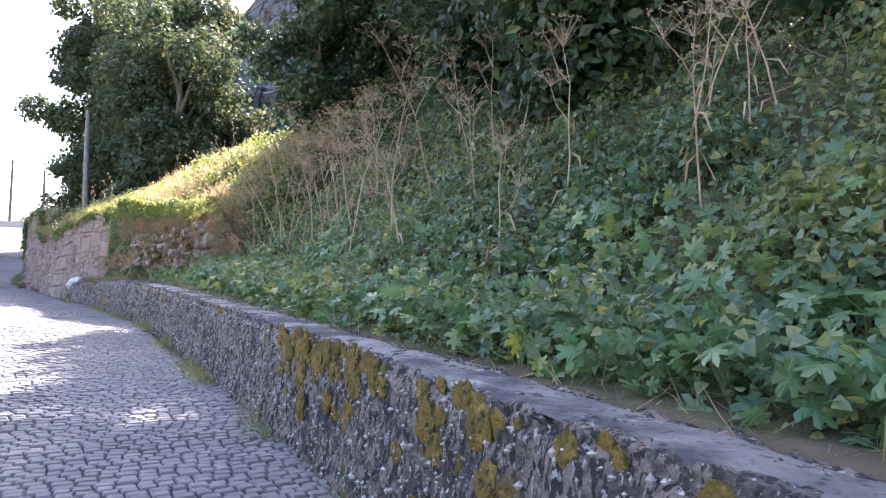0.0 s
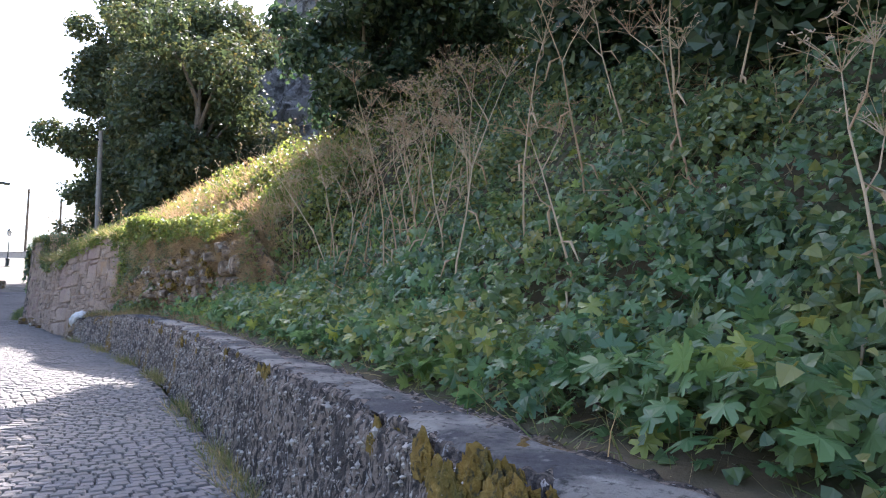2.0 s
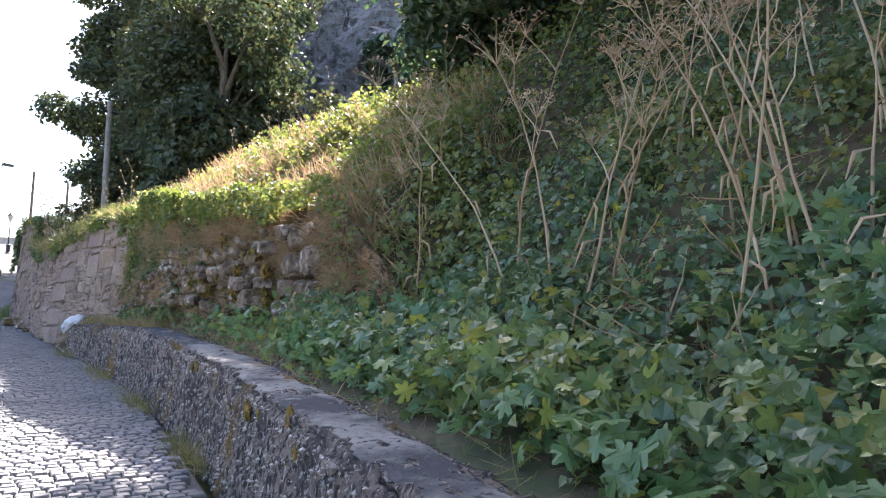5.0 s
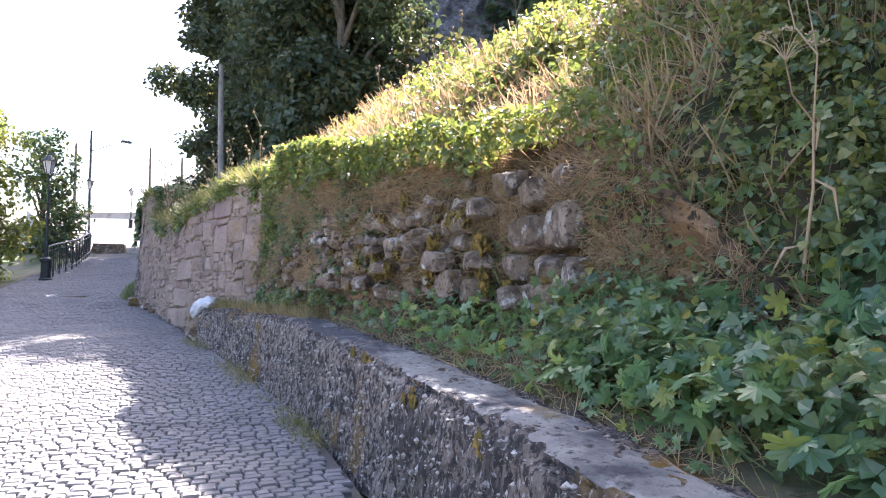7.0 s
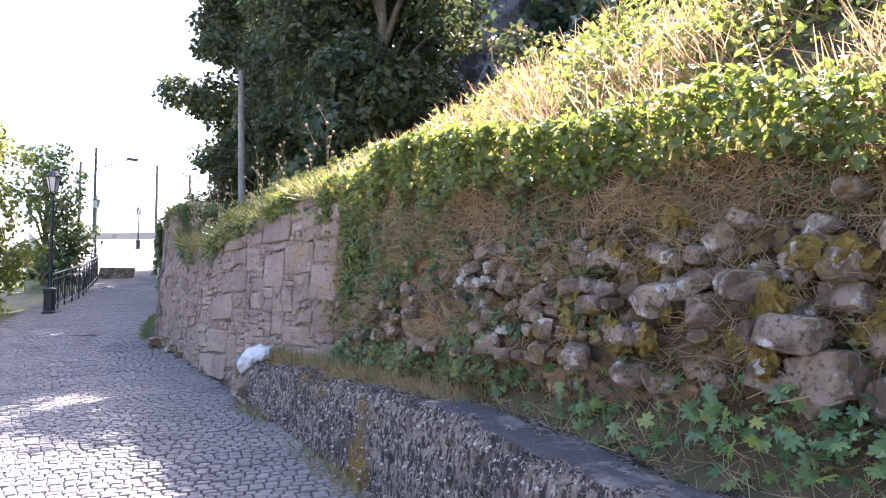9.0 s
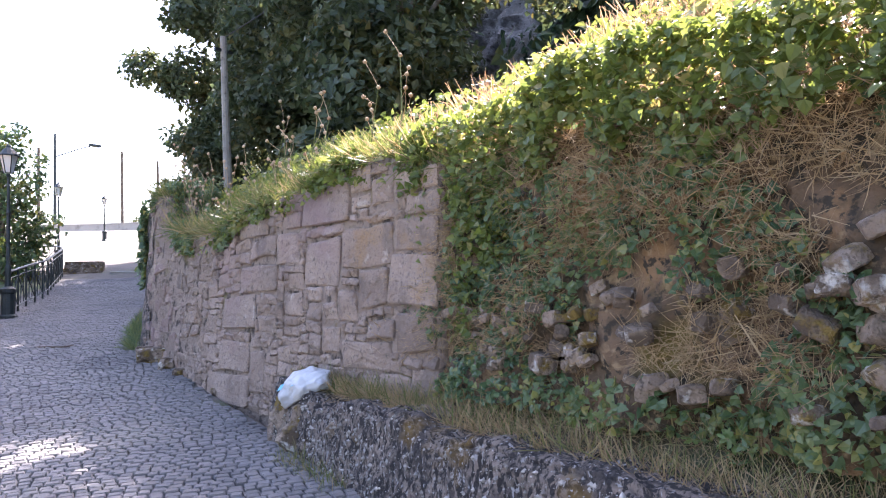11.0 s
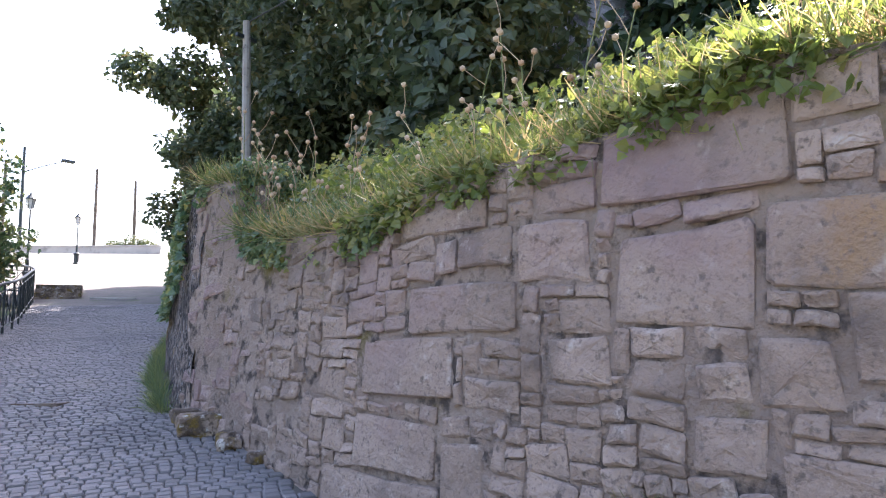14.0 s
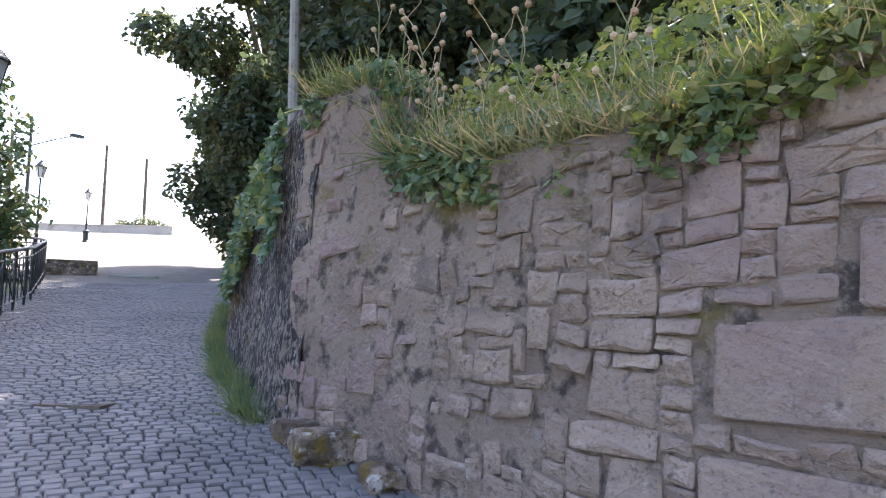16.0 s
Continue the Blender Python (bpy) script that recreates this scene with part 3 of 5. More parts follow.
tree("valley_tree", -38.5, 14.4, 0.8, 8.6, 2.3, 8000, 0.20, L_RIDGE, "leafy tree on the valley side of the lane", trunk_r=0.2, low=0.12, seed=12)
# trees added mostly above the view, to throw shade on bank and lane
tree("bank_tree", -6.0, 18.6, 7.5, 12.0, 4.8, 30000, 0.24, L_IVY, "added ivy-hung tree whose unseen crown shades the bank", lean=(-0.10, -0.30), trunk_r=0.25, low=0.25, seed=21)
tree("bank_tree", 0.5, 14.5, 7.0, 13.0, 5.4, 28000, 0.24, L_IVY, "added broadleaf tree, mostly out of view, shading the low wall", lean=(-0.08, -0.25), trunk_r=0.3, low=0.3, seed=22)
tree("bank_tree", -11.0, 21.2, 9.5, 11.0, 4.3, 26000, 0.24, L_IVY, "ivy-hung tree added against the cliff to shade the bank", trunk_r=0.28, low=0.1, seed=23)


def bank_shrub(s, v, height, spread, count, seed, label, low=0.18):
    x, y = place(s, v)
    return tree("bank_tree", x, y, 0.0, height, spread, count, 0.17, L_IVY, label, lean=(-0.02, -0.06), trunk_r=0.14, low=low, seed=seed)


# added to block the sun; the dark crowns also stand for shaded hollows
bank_shrub(10.6, 6.9, 5.5, 2.3, 20000, 31, "dense broadleaf tree added high on the bank to shade it")
bank_shrub(8.4, 4.9, 6.5, 2.7, 24000, 32, "dark leafy tree added to shade the bank", low=0.06)
bank_shrub(5.0, 4.6, 6.0, 2.5, 22000, 33, "ivy-choked tree added to shade the foot of the bank", low=0.06)
bank_shrub(1.6, 4.6, 5.0, 2.0, 12000, 34, "leafy tree at the edge of the bank")
bank_shrub(15.8, 6.7, 6.5, 2.2, 20000, 36, "ivy-hung tree added behind the crest to block the sun")
bank_shrub(16.3, 4.7, 4.4, 1.8, 14000, 35, "dark shrub added on the crest of the bank to shade it", low=0.1)


def cover(name, n, s0, s1, v0, v1, size, mat, template, lift, label, category, keep=None, spread=0.8, hang=0.3):
    """Undergrowth over a stretch of the bank, thicker in clumps."""
    s, v = RNG.uniform(s0, s1, n), RNG.uniform(v0, v1, n)
    clump = 0.5 + 0.5 * fbm(s * 1.3, v * 1.3, 1.0, len(name))
    ok = RNG.random(n) < 0.25 + 0.9 * clump
    if keep is not None:
        ok &= keep(s, v)
    s, v, clump = s[ok], v[ok], clump[ok]
    p = bank_point(s, v)
    p[:, 2] += lift * RNG.random(len(s)) * (0.4 + 1.2 * clump)
    e = 0.15
    gx = (bank_z(s, v + e) - bank_z(s, v - e)) / (2 * e)
    nor = np.stack([-gx * DY * 0.8, gx * DX * 0.8, np.ones_like(gx)], axis=-1)
    nor[:, 1] -= hang
    ob = scatter(name, p, unit(nor), size * (0.55 + 0.9 * RNG.random(len(s))), template, mat, spread=spread)
    return tagged(ob, label, category, kind="stuff")


def slope_foot(s):
    return np.interp(s, FOOT_S, FOOT_V)


def near_cover(s, v):
    return v > front_v(s) + 0.62


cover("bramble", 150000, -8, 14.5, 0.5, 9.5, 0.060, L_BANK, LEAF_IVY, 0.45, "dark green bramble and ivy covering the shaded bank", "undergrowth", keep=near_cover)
cover("bramble", 75000, 13, 33, -1.4, 8.0, 0.072, L_RIDGE, LEAF_IVY, 0.5, "bramble along the crest, sunlit yellow-green put into its leaf colour", "undergrowth", keep=lambda s, v: v > slope_foot(s) + 0.05)
cover("broad_herb", 15000, -6, 14, 0.55, 3.0, 0.115, L_BIG, LOBED, 0.35, "broad lobed herbs at the foot of the bank", "undergrowth", keep=lambda s, v: near_cover(s, v) & (RNG.random(len(s)) < np.clip(1.25 - 0.35 * v, 0.1, 1)))
cover("broad_herb", 6500, 12.5, 21.5, 0.2, 2.2, 0.075, L_BIG, LOBED, 0.30, "low herbs on the ledge under the stone face", "undergrowth", keep=lambda s, v: (v > front_v(s) + 0.5) & (v < slope_foot(s) - 0.05))
cover("ivy", 30000, 31, 62, -1.0, 9.0, 0.16, L_BANK, LEAF_IVY, 0.6, "shrubs and ivy above the far wall", "undergrowth", keep=lambda s, v: v > slope_foot(s) + 0.1)
cover("dry_grass", 9000, -6, 23, 0.25, 1.5, 0.17, L_GRASS, BLADE, 0.03, "dry grass and straw along the back of the low wall", "grass", keep=lambda s, v: (v > front_v(s) + 0.42) & (v < slope_foot(s)), spread=0.9)
cover("dry_grass", 26000, 12.5, 22.6, 0.0, 2.1, 0.15, M_STRAW, BLADE, 0.05, "withered grass matted on the ledge below the stone face", "grass", keep=lambda s, v: (v > front_v(s) + 0.44) & (v < slope_foot(s)), spread=1.2)
cover("straw", 7000, -3, 13, 1.6, 5.5, 0.34, M_STRAW, BLADE, 0.25, "withered grass caught in the undergrowth", "grass", keep=lambda s, v: fbm(s * 0.8, v * 0.9, 1.0, 21.0) > 0.12, spread=0.9)
cover("yellowing_leaf", 900, -3, 13, 1.0, 4.0, 0.08, L_RIDGE, LOBED, 0.5, "yellowing leaves among the bramble", "undergrowth", keep=near_cover)
# ivy on the cliff
n = 70000
cu, cw = RNG.uniform(21.5, 75, n), RNG.random(n) ** 0.9
ok = (fbm(cu * 0.5, cw * 4, 1.0, 12.0) > -0.12) | (cu > 33)
cu, cw = cu[ok], cw[ok]
cx, cy, cz = cliff_sheet(cu, cw)
ivy = scatter("cliff_ivy", np.stack([cx - 0.35 * RNG.random(len(cu)), cy - 0.9 * RNG.random(len(cu)), cz], axis=-1), np.tile([-0.3, -0.8, 0.5], (len(cu), 1)), 0.42 * (0.5 + RNG.random(len(cu))), LEAF_IVY, L_IVY)
tagged(ivy, "dark ivy hanging over the cliff", "ivy", kind="stuff")


def clump_row(name, spots, radius, count, size, mat, label):
    """Uneven mounds of small leaves at spots (x, y, z)."""
    r = radius * RNG.uniform(0.5, 1.25, len(spots))
    blobs = [(x, y, z + 0.35 * q, q) for (x, y, z), q in zip(spots, r)]
    return tagged(crown_leaves(name, blobs, count, size, mat, None, LEAF_IVY, shell=0.4), label, "undergrowth", kind="stuff")


cs_ = RNG.uniform(13.8, 24.0, 70)
cv_ = slope_foot(cs_) + 0.1 + 2.2 * RNG.random(70)
clump_row("bramble_mound", bank_point(cs_, cv_), 0.34, 15000, 0.062, L_RIDGE, "mounds of bramble along the crest in the sunlit leaf tone")
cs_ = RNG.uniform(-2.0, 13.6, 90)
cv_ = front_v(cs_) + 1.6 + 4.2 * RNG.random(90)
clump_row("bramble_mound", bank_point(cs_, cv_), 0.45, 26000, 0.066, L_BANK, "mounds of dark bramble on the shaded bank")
cu_ = RNG.uniform(4.7, 8.5, 26)
co_ = -0.15 - 0.8 * RNG.random(26)
clump_row("weed_mound", np.stack([MAX + MUX * cu_ + MNX * co_, MAY + MUY * cu_ + MNY * co_, ashlar_top(cu_)], axis=-1), 0.34, 7000, 0.05, L_BANK, "grey-green weeds in a thicket on the wall's far end")


def tuft_row(name, n, label, mat, fn, length, up=(0, 0, 1), spread=0.5):
    """Grass blades at points that fn gives, leaning about up."""
    pos = fn(n)
    along = np.tile(np.array(up, float), (len(pos), 1)) + 0.45 * RNG.normal(size=(len(pos), 3))
    ob = scatter(name, pos, RNG.normal(size=(len(pos), 3)), length * (0.5 + RNG.random(len(pos))), BLADE, mat, along=along, spread=spread)
    return tagged(ob, label, "grass", kind="stuff")


def ridge_points(n):
    c = RNG.uniform(0, 1, (90, 2))
    k = RNG.integers(0, 90, n)
    s = 13.6 + 10 * c[k, 0] + RNG.normal(0, 0.16, n)
    v = slope_foot(s) + 0.1 + 2.6 * c[k, 1] ** 1.5 + RNG.normal(0, 0.12, n)
    return bank_point(s, v, 0.08)


def lip_points(n):
    s = RNG.uniform(13, 22.3, n)
    return bank_point(s, slope_foot(s) + RNG.uniform(0.0, 0.22, n), 0.0)


def ashlar_lip(n):
    u = MLEN * RNG.random(n)
    off = -0.03 - 0.7 * RNG.random(n) ** 2
    return np.stack([MAX + MUX * u + MNX * off, MAY + MUY * u + MNY * off, ashlar_top(u) - 0.02], axis=-1)


def face_points(n):
    u, w = RNG.uniform(13.4, 22.8, n), 0.18 + 0.82 * RNG.random(n)
    ok = fbm(u * 1.8, w * 4, 1.0, 3.0) > -0.12
    x, y, z = recess(u[ok], w[ok])
    return np.stack([x - 0.03, y - 0.06, z], axis=-1)


def verge_points(n):
    s = RNG.uniform(-4, 23.5, n)
    k = fbm(s * 1.2, s * 0, 1.0, 5.0) > 0.0
    s = s[k]
    x, y = place(s, front_v(s) - 0.12 - 0.22 * RNG.random(len(s)) ** 2)
    return np.stack([x, y, road_z(x, y) - 0.02], axis=-1)


def far_verge(n):
    u = RNG.uniform(0, 8, n)
    x, y, z = wall_beyond(u, u * 0)
    return np.stack([x - 0.02 - 0.08 * RNG.random(n), y - 0.02 - 0.16 * RNG.random(n), z + 0.17], axis=-1)


tuft_row("straw_tuft", 5200, "long pale dry grass on the sunlit crest", M_STRAW, ridge_points, 0.38, (-0.25, -0.35, 0.9))
tuft_row("straw_tuft", 6500, "dry grass hanging over the stone face", M_STRAW, lip_points, 0.26, (0, -0.55, -0.2))
tuft_row("grass_tuft", 5200, "green grass hanging over the ashlar wall", L_GRASS, ashlar_lip, 0.30, (0.0, -0.45, 0.55))
tuft_row("straw_tuft", 46000, "withered brown grass on the earth face", M_STRAW, face_points, 0.13, (0, -0.5, -0.1))
tuft_row("grass_tuft", 7500, "weeds and grass along the foot of the low wall", L_GRASS, verge_points, 0.15, (0, -0.2, 0.8))
tuft_row("grass_tuft", 5200, "weeds along the foot of the far wall", L_BANK, far_verge, 0.20, (0, -0.3, 0.9))


def end_ledge(n):
    s = RNG.uniform(18.5, 24.2, n)
    lo, hi = front_v(s) + 0.2, np.minimum(0.75, 0.12 - 0.30 * (s - 22))
    v = lo + (hi - lo) * RNG.random(n)
    x, y = place(s, v)
    return np.stack([x, y, ledge_z(s, v) - 0.02 - 0.10 * np.clip((s - 22) / 2, 0, 1)], axis=-1)


tuft_row("straw_tuft", 7000, "dry grass and litter on the crumbled end of the wall", M_STRAW, end_ledge, 0.14, (0, -0.3, 0.5))
tuft_row("grass_tuft", 3000, "green grass on the crumbled end of the wall", L_GRASS, end_ledge, 0.18, (0, -0.2, 0.9))


def hanging(n, u0, u1, drop, out):
    u = RNG.uniform(u0, u1, n)
    k = RNG.random(n)
    keep = fbm(u * 1.7, k * 2, 1.0, 2.0) > -0.02
    u, k = u[keep], k[keep]
    off = out * RNG.random(len(u)) - 0.35 * (1 - k)
    z = ashlar_top(u) + 0.28 * RNG.random(len(u)) - drop * k ** 2
    return np.stack([MAX + MUX * u + MNX * off, MAY + MUY * u + MNY * off, z], axis=-1)


def hang_leaves(name, pos, size, mat, label):
    ob = scatter(name, pos, np.tile([0.0, -0.7, 0.6], (len(pos), 1)), size * (0.5 + RNG.random(len(pos))), LEAF_IVY, mat, spread=0.7)
    return tagged(ob, label, "undergrowth", kind="stuff")


hang_leaves("bramble", hanging(11000, 0.2, 5.4, 0.26, 0.16), 0.062, L_RIDGE, "bramble tumbling over the wall's top in the sunlit leaf tone")
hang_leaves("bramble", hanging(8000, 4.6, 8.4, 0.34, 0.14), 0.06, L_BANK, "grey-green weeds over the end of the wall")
# bramble over the field-stone face and in the corner beside the ashlar
HN = 13000
hs_ = 13.6 + 8.9 * RNG.random(HN) ** 0.55
hk = RNG.random(HN)
drop = np.interp(hs_, [13, 16, 20.3, 21.4, 22.6], [0.1, 0.15, 0.6, 1.4, 1.7]) * (0.55 + 1.0 * fbm(hs_ * 1.9, hs_ * 0, 1.0, 2.0))
hx, hy, hz = recess(hs_, hs_ * 0 + 1.0)
hpos = np.stack([hx - 0.10 - 0.14 * RNG.random(HN), hy - 0.22 * RNG.random(HN), hz + 0.30 - hk ** 1.4 * (drop + 0.3)], axis=-1)
hang_leaves("bramble", hpos, 0.055, L_RIDGE, "bramble hanging over the stone face")
fx = RNG.random(16000)
fu, fw = 13.5 + 9.1 * fx ** 0.6, RNG.random(16000)
ok = fbm(fu * 1.5, fw * 3.5, 1.0, 14.0) > np.where(fu > 18.5, -0.12, 0.15)
rx, ry, rz = recess(fu[ok], fw[ok])
hang_leaves("weed", np.stack([rx - 0.04, ry - 0.08, rz], axis=-1), 0.045, L_BANK, "small weeds rooted in the earth face")
# climbing weeds at the near end of the far wall
wu, ww = RNG.uniform(0.2, 9, 9000), RNG.random(9000) ** 0.6
keep = (fbm(wu * 0.9, ww * 3, 1.0, 4.0) + 0.9 * ww > 0.62) & (ww > 0.45)
wx, wy, wz = wall_beyond(wu[keep], ww[keep])
hang_leaves("ivy", np.stack([wx - 0.06, wy - 0.1, wz], axis=-1), 0.09, L_BANK, "ivy and fern on the far wall")

# ---- single plants ----


def lobed_leaf(size, rng):
    """One large lobed leaf with a sunken midrib and toothed edge, pointing along y."""
    verts, faces = [(0, 0.3 * size, 0.02 * size)], []
    outline = [(0.04, 0.0), (0.26, -0.16), (0.40, -0.06), (0.36, 0.06), (0.20, 0.14), (0.50, 0.14), (0.60, 0.24), (0.66, 0.38), (0.46, 0.38), (0.20, 0.44), (0.38, 0.60), (0.42, 0.74), (0.34, 0.86), (0.22, 0.76), (0.11, 0.72), (0.12, 0.92), (0.0, 1.08)]
    ring = outline + [(-x, y) for x, y in outline[-2::-1]]
    for x, y in ring:
        j = 1 + 0.10 * rng.uniform(-1, 1)
        verts.append((x * size * j, y * size * j, size * (0.10 * abs(x) - 0.34 * (y - 0.3) ** 2 - 0.30 * x * x)))
    n = len(ring)
    for k in range(1, n + 1):
        faces.append((0, k, k % n + 1))
    return verts, faces


def leaf_plant(x, y, z, seed, n, size, height, label, group):
    rng = random.Random(seed)
    top = empty("hogweed_plant", x, y, z, label, "plant", group)
    for k in range(n):
        a = 6.28 * k / n + rng.uniform(-0.5, 0.5)
        r, h = size * rng.uniform(0.5, 1.3), height * rng.uniform(0.45, 1.0)
        bm = bmesh.new()
        tip = Vector((r * math.cos(a), r * math.sin(a), h))
        tube(bm, [Vector((0, 0, -0.05)), Vector((tip.x * 0.4, tip.y * 0.4, h * 0.75)), tip], [0.012, 0.009, 0.006], 5)
        part("stalk", bm, M_STEM, top)
        v, f = lobed_leaf(size * rng.uniform(0.8, 1.25), rng)
        leaf = link_mesh("leaf", v, f, L_BIG, top, smooth=False)
        leaf.matrix_basis = Matrix.Translation(tip) @ Euler((rng.uniform(-0.75, 0.1), rng.uniform(-0.3, 0.3), a - 1.57)).to_matrix().to_4x4()
    return top


plants = [leaf_plant(0, 0, -40, k, 8 + k % 4, 0.17 + 0.03 * (k % 3), 0.36, "broad-leaved green hogweed growing behind the low wall", "hogweed along the wall") for k in range(5)]
rng = random.Random(4)
spots = []
while len(spots) < 62:
    s = rng.uniform(-3.5, 14.5) if len(spots) < 52 else rng.uniform(14.5, 20)
    v = front_v(s) + (rng.uniform(0.8, 2.0) if s < 13 else rng.uniform(0.6, 0.95)) + (rng.uniform(0, 1.2) if rng.random() < 0.3 and s < 12 else 0)
    spots.append((s, v))
for k, (s, v) in enumerate(spots):
    x, y = place(s, v)
    sc = rng.uniform(0.55, 0.95) if s < 14 else rng.uniform(0.3, 0.5)
    m = Matrix.Translation((x, y, float(bank_z(s, v)) + 0.05)) @ Euler((-0.25, 0, rng.uniform(0, 6.28))).to_matrix().to_4x4() @ Matrix.Diagonal((sc, sc, sc, 1))
    if k < 5:
        plants[k].matrix_basis = m
    else:
        copy_thing(plants[k % 5], m)


def dry_stalk(seed, height, bend):
    rng = random.Random(seed)
    top = empty("dry_stalk", 0, 0, -40, "tall withered hogweed stalk with an empty umbel", "dry plant", "withered stalks on the bank")
    pts = [Vector((bend * (k / 5) ** 2 + 0.02 * rng.uniform(-1, 1), 0.02 * rng.uniform(-1, 1), height * k / 5)) for k in range(6)]
    bm = bmesh.new()
    tube(bm, pts, [0.011, 0.010, 0.0085, 0.0065, 0.005, 0.003], 6)
    part("stem", bm, M_STALK, top)
    for j, p in enumerate((pts[5], pts[4], pts[3])):
        size = (0.30, 0.24, 0.2)[j] * rng.uniform(0.8, 1.2)
        root = p
        if j:
            a = rng.uniform(0, 6.28)
            root = p + Vector((0.22 * math.cos(a), 0.22 * math.sin(a), 0.30))
            bm = bmesh.new()
            tube(bm, [p, (p + root) / 2 + Vector((0.03, 0, -0.02)), root], [0.006, 0.005, 0.003], 5)
            part("branch", bm, M_STALK, top)
        bm = bmesh.new()
        for k in range(13):
            a, q = 6.28 * k / 13 + rng.uniform(-0.2, 0.2), rng.uniform(0.35, 1.0)
            e = root + Vector((size * q * math.cos(a), size * q * math.sin(a), size * (1.05 - 0.5 * q)))
            tube(bm, [root, (root + e) / 2 + Vector((0, 0, 0.02)), e], [0.0025, 0.002, 0.0015], 3)
            for _ in range(4):
                g = e + 0.035 * Vector((rng.uniform(-1, 1), rng.uniform(-1, 1), rng.uniform(0, 0.8)))
                tube(bm, [e, g], [0.0015, 0.005], 3)
        part("umbel", bm, M_STALK, top)
    for k in range(3):
        p = pts[1 + k] + Vector((0, 0, 0.05))
        bm = bmesh.new()
        a = rng.uniform(0, 6.28)
        q = [p, p + Vector((0.10 * math.cos(a), 0.10 * math.sin(a), -0.04)), p + Vector((0.15 * math.cos(a), 0.15 * math.sin(a), -0.20))]
        tube(bm, q, [0.005, 0.012, 0.003], 4)
        part("withered_leaf", bm, M_STALK, top)
    return top


stalks = [dry_stalk(k, 1.55 + 0.22 * k, 0.1 + 0.16 * k) for k in range(5)]
rng = random.Random(9)
for k in range(38):
    s = rng.choice([rng.uniform(9.0, 11.4), rng.uniform(9.3, 11.8), rng.uniform(5.5, 9), rng.uniform(10, 13.5), rng.uniform(2, 6)])
    v = front_v(s) + rng.uniform(1.5, 3.4)
    x, y = place(s, v)
    m = Matrix.Translation((x, y, float(bank_z(s, v)) - 0.05)) @ Euler((rng.uniform(-0.25, 0.2), rng.uniform(-0.3, 0.3), rng.uniform(0, 6.28))).to_matrix().to_4x4()
    if k < 5:
        stalks[k].matrix_basis = m
    else:
        copy_thing(stalks[k % 5], m)


def seed_stalk(x, y, z, seed, height, lean):
    rng = random.Random(seed)
    top = empty("seed_stalk", x, y, z, "thin stalk with round seed heads above the wall", "plant", "seed stalks on the wall")
    pts = [Vector((lean * (k / 5) ** 1.5, 0, height * k / 5)) for k in range(6)]
    bm = bmesh.new()
    tube(bm, pts, [0.009, 0.008, 0.007, 0.006, 0.005, 0.004], 5)
    part("stem", bm, M_STEM, top)
    for k in range(6):
        p = pts[2 + k % 4]
        e = p + Vector((rng.uniform(-0.18, 0.18), rng.uniform(-0.1, 0.1), rng.uniform(0.1, 0.3))) if k < 5 else pts[5]
        bm = bmesh.new()
        if k < 5:
            tube(bm, [p, (p + e) / 2 + Vector((0.02, 0, -0.02)), e], [0.004, 0.003, 0.003], 4)
        bmesh.ops.create_icosphere(bm, subdivisions=1, radius=0.026, matrix=Matrix.Translation(e))
        part("seed_head", bm, M_STALK, top)
    return top


for k in range(18):
    u = (2.6, 2.9, 3.3, 3.5, 3.9, 4.3, 0.9, 1.5, 5.2, 6.0, 6.6, 5.6, 6.9, 7.2, 7.5, 7.8, 6.3, 7.0)[k]
    seed_stalk(MAX + MUX * u - MNX * 0.25, MAY + MUY * u - MNY * 0.25, float(ashlar_top(u)) - 0.05, 40 + k, 0.75 + 0.4 * rng.random(), rng.uniform(-0.35, 0.25))
for k in range(9):
    s = 15 + 0.75 * k
    p = bank_point(s, float(slope_foot(s)) + 1.3 + rng.random())
    seed_stalk(*[float(q) for q in p], 60 + k, 0.8 + 0.4 * rng.random(), rng.uniform(-0.25, 0.25))

# ---- things on the lane and beyond ----


def sack(x, y, z):
    bm = bmesh.new()
    bmesh.ops.create_icosphere(bm, subdivisions=5, radius=1.0)
    for v in bm.verts:
        c = v.co
        q = c * 2.3
        fold = 0.16 * noise.noise(q) + 0.10 * abs(noise.noise(q * 2.3 + Vector((3, 1, 2)))) + 0.05 * abs(noise.noise(q * 5.0))
        c *= 1 + fold
        c.x *= 0.40 * (1 - 0.25 * c.z)
        c.y *= 0.22
        c.z = 0.19 * max(c.z, -0.55) + 0.12 * c.x + 0.09
    top = empty("plastic_sack", x, y, z, "crumpled white plastic sack with blue print on the wall's end", "sack")
    top.rotation_euler = (0.15, -0.25, math.atan2(MUY, MUX) + math.pi)
    body = part("bag", bm, M_PLASTIC, top)
    body.data.polygons.foreach_set("use_smooth", [True] * len(body.data.polygons))
    for k, (px, pz, w, h) in enumerate(((-0.13, 0.205, 0.10, 0.05), (0.16, 0.19, 0.10, 0.03), (-0.05, 0.17, 0.05, 0.06))):
        bm = bmesh.new()
        bmesh.ops.create_grid(bm, x_segments=6, y_segments=4, size=0.5)
        for v in bm.verts:
            v.co = Vector((px + w * v.co.x, -0.185 + 0.06 * v.co.y - 0.01 * math.cos(v.co.x * 9), pz + h * v.co.y - 0.02))
        part("print", bm, M_CYAN, body)
    return top


sack(-21.3, 14.2, 2.18)


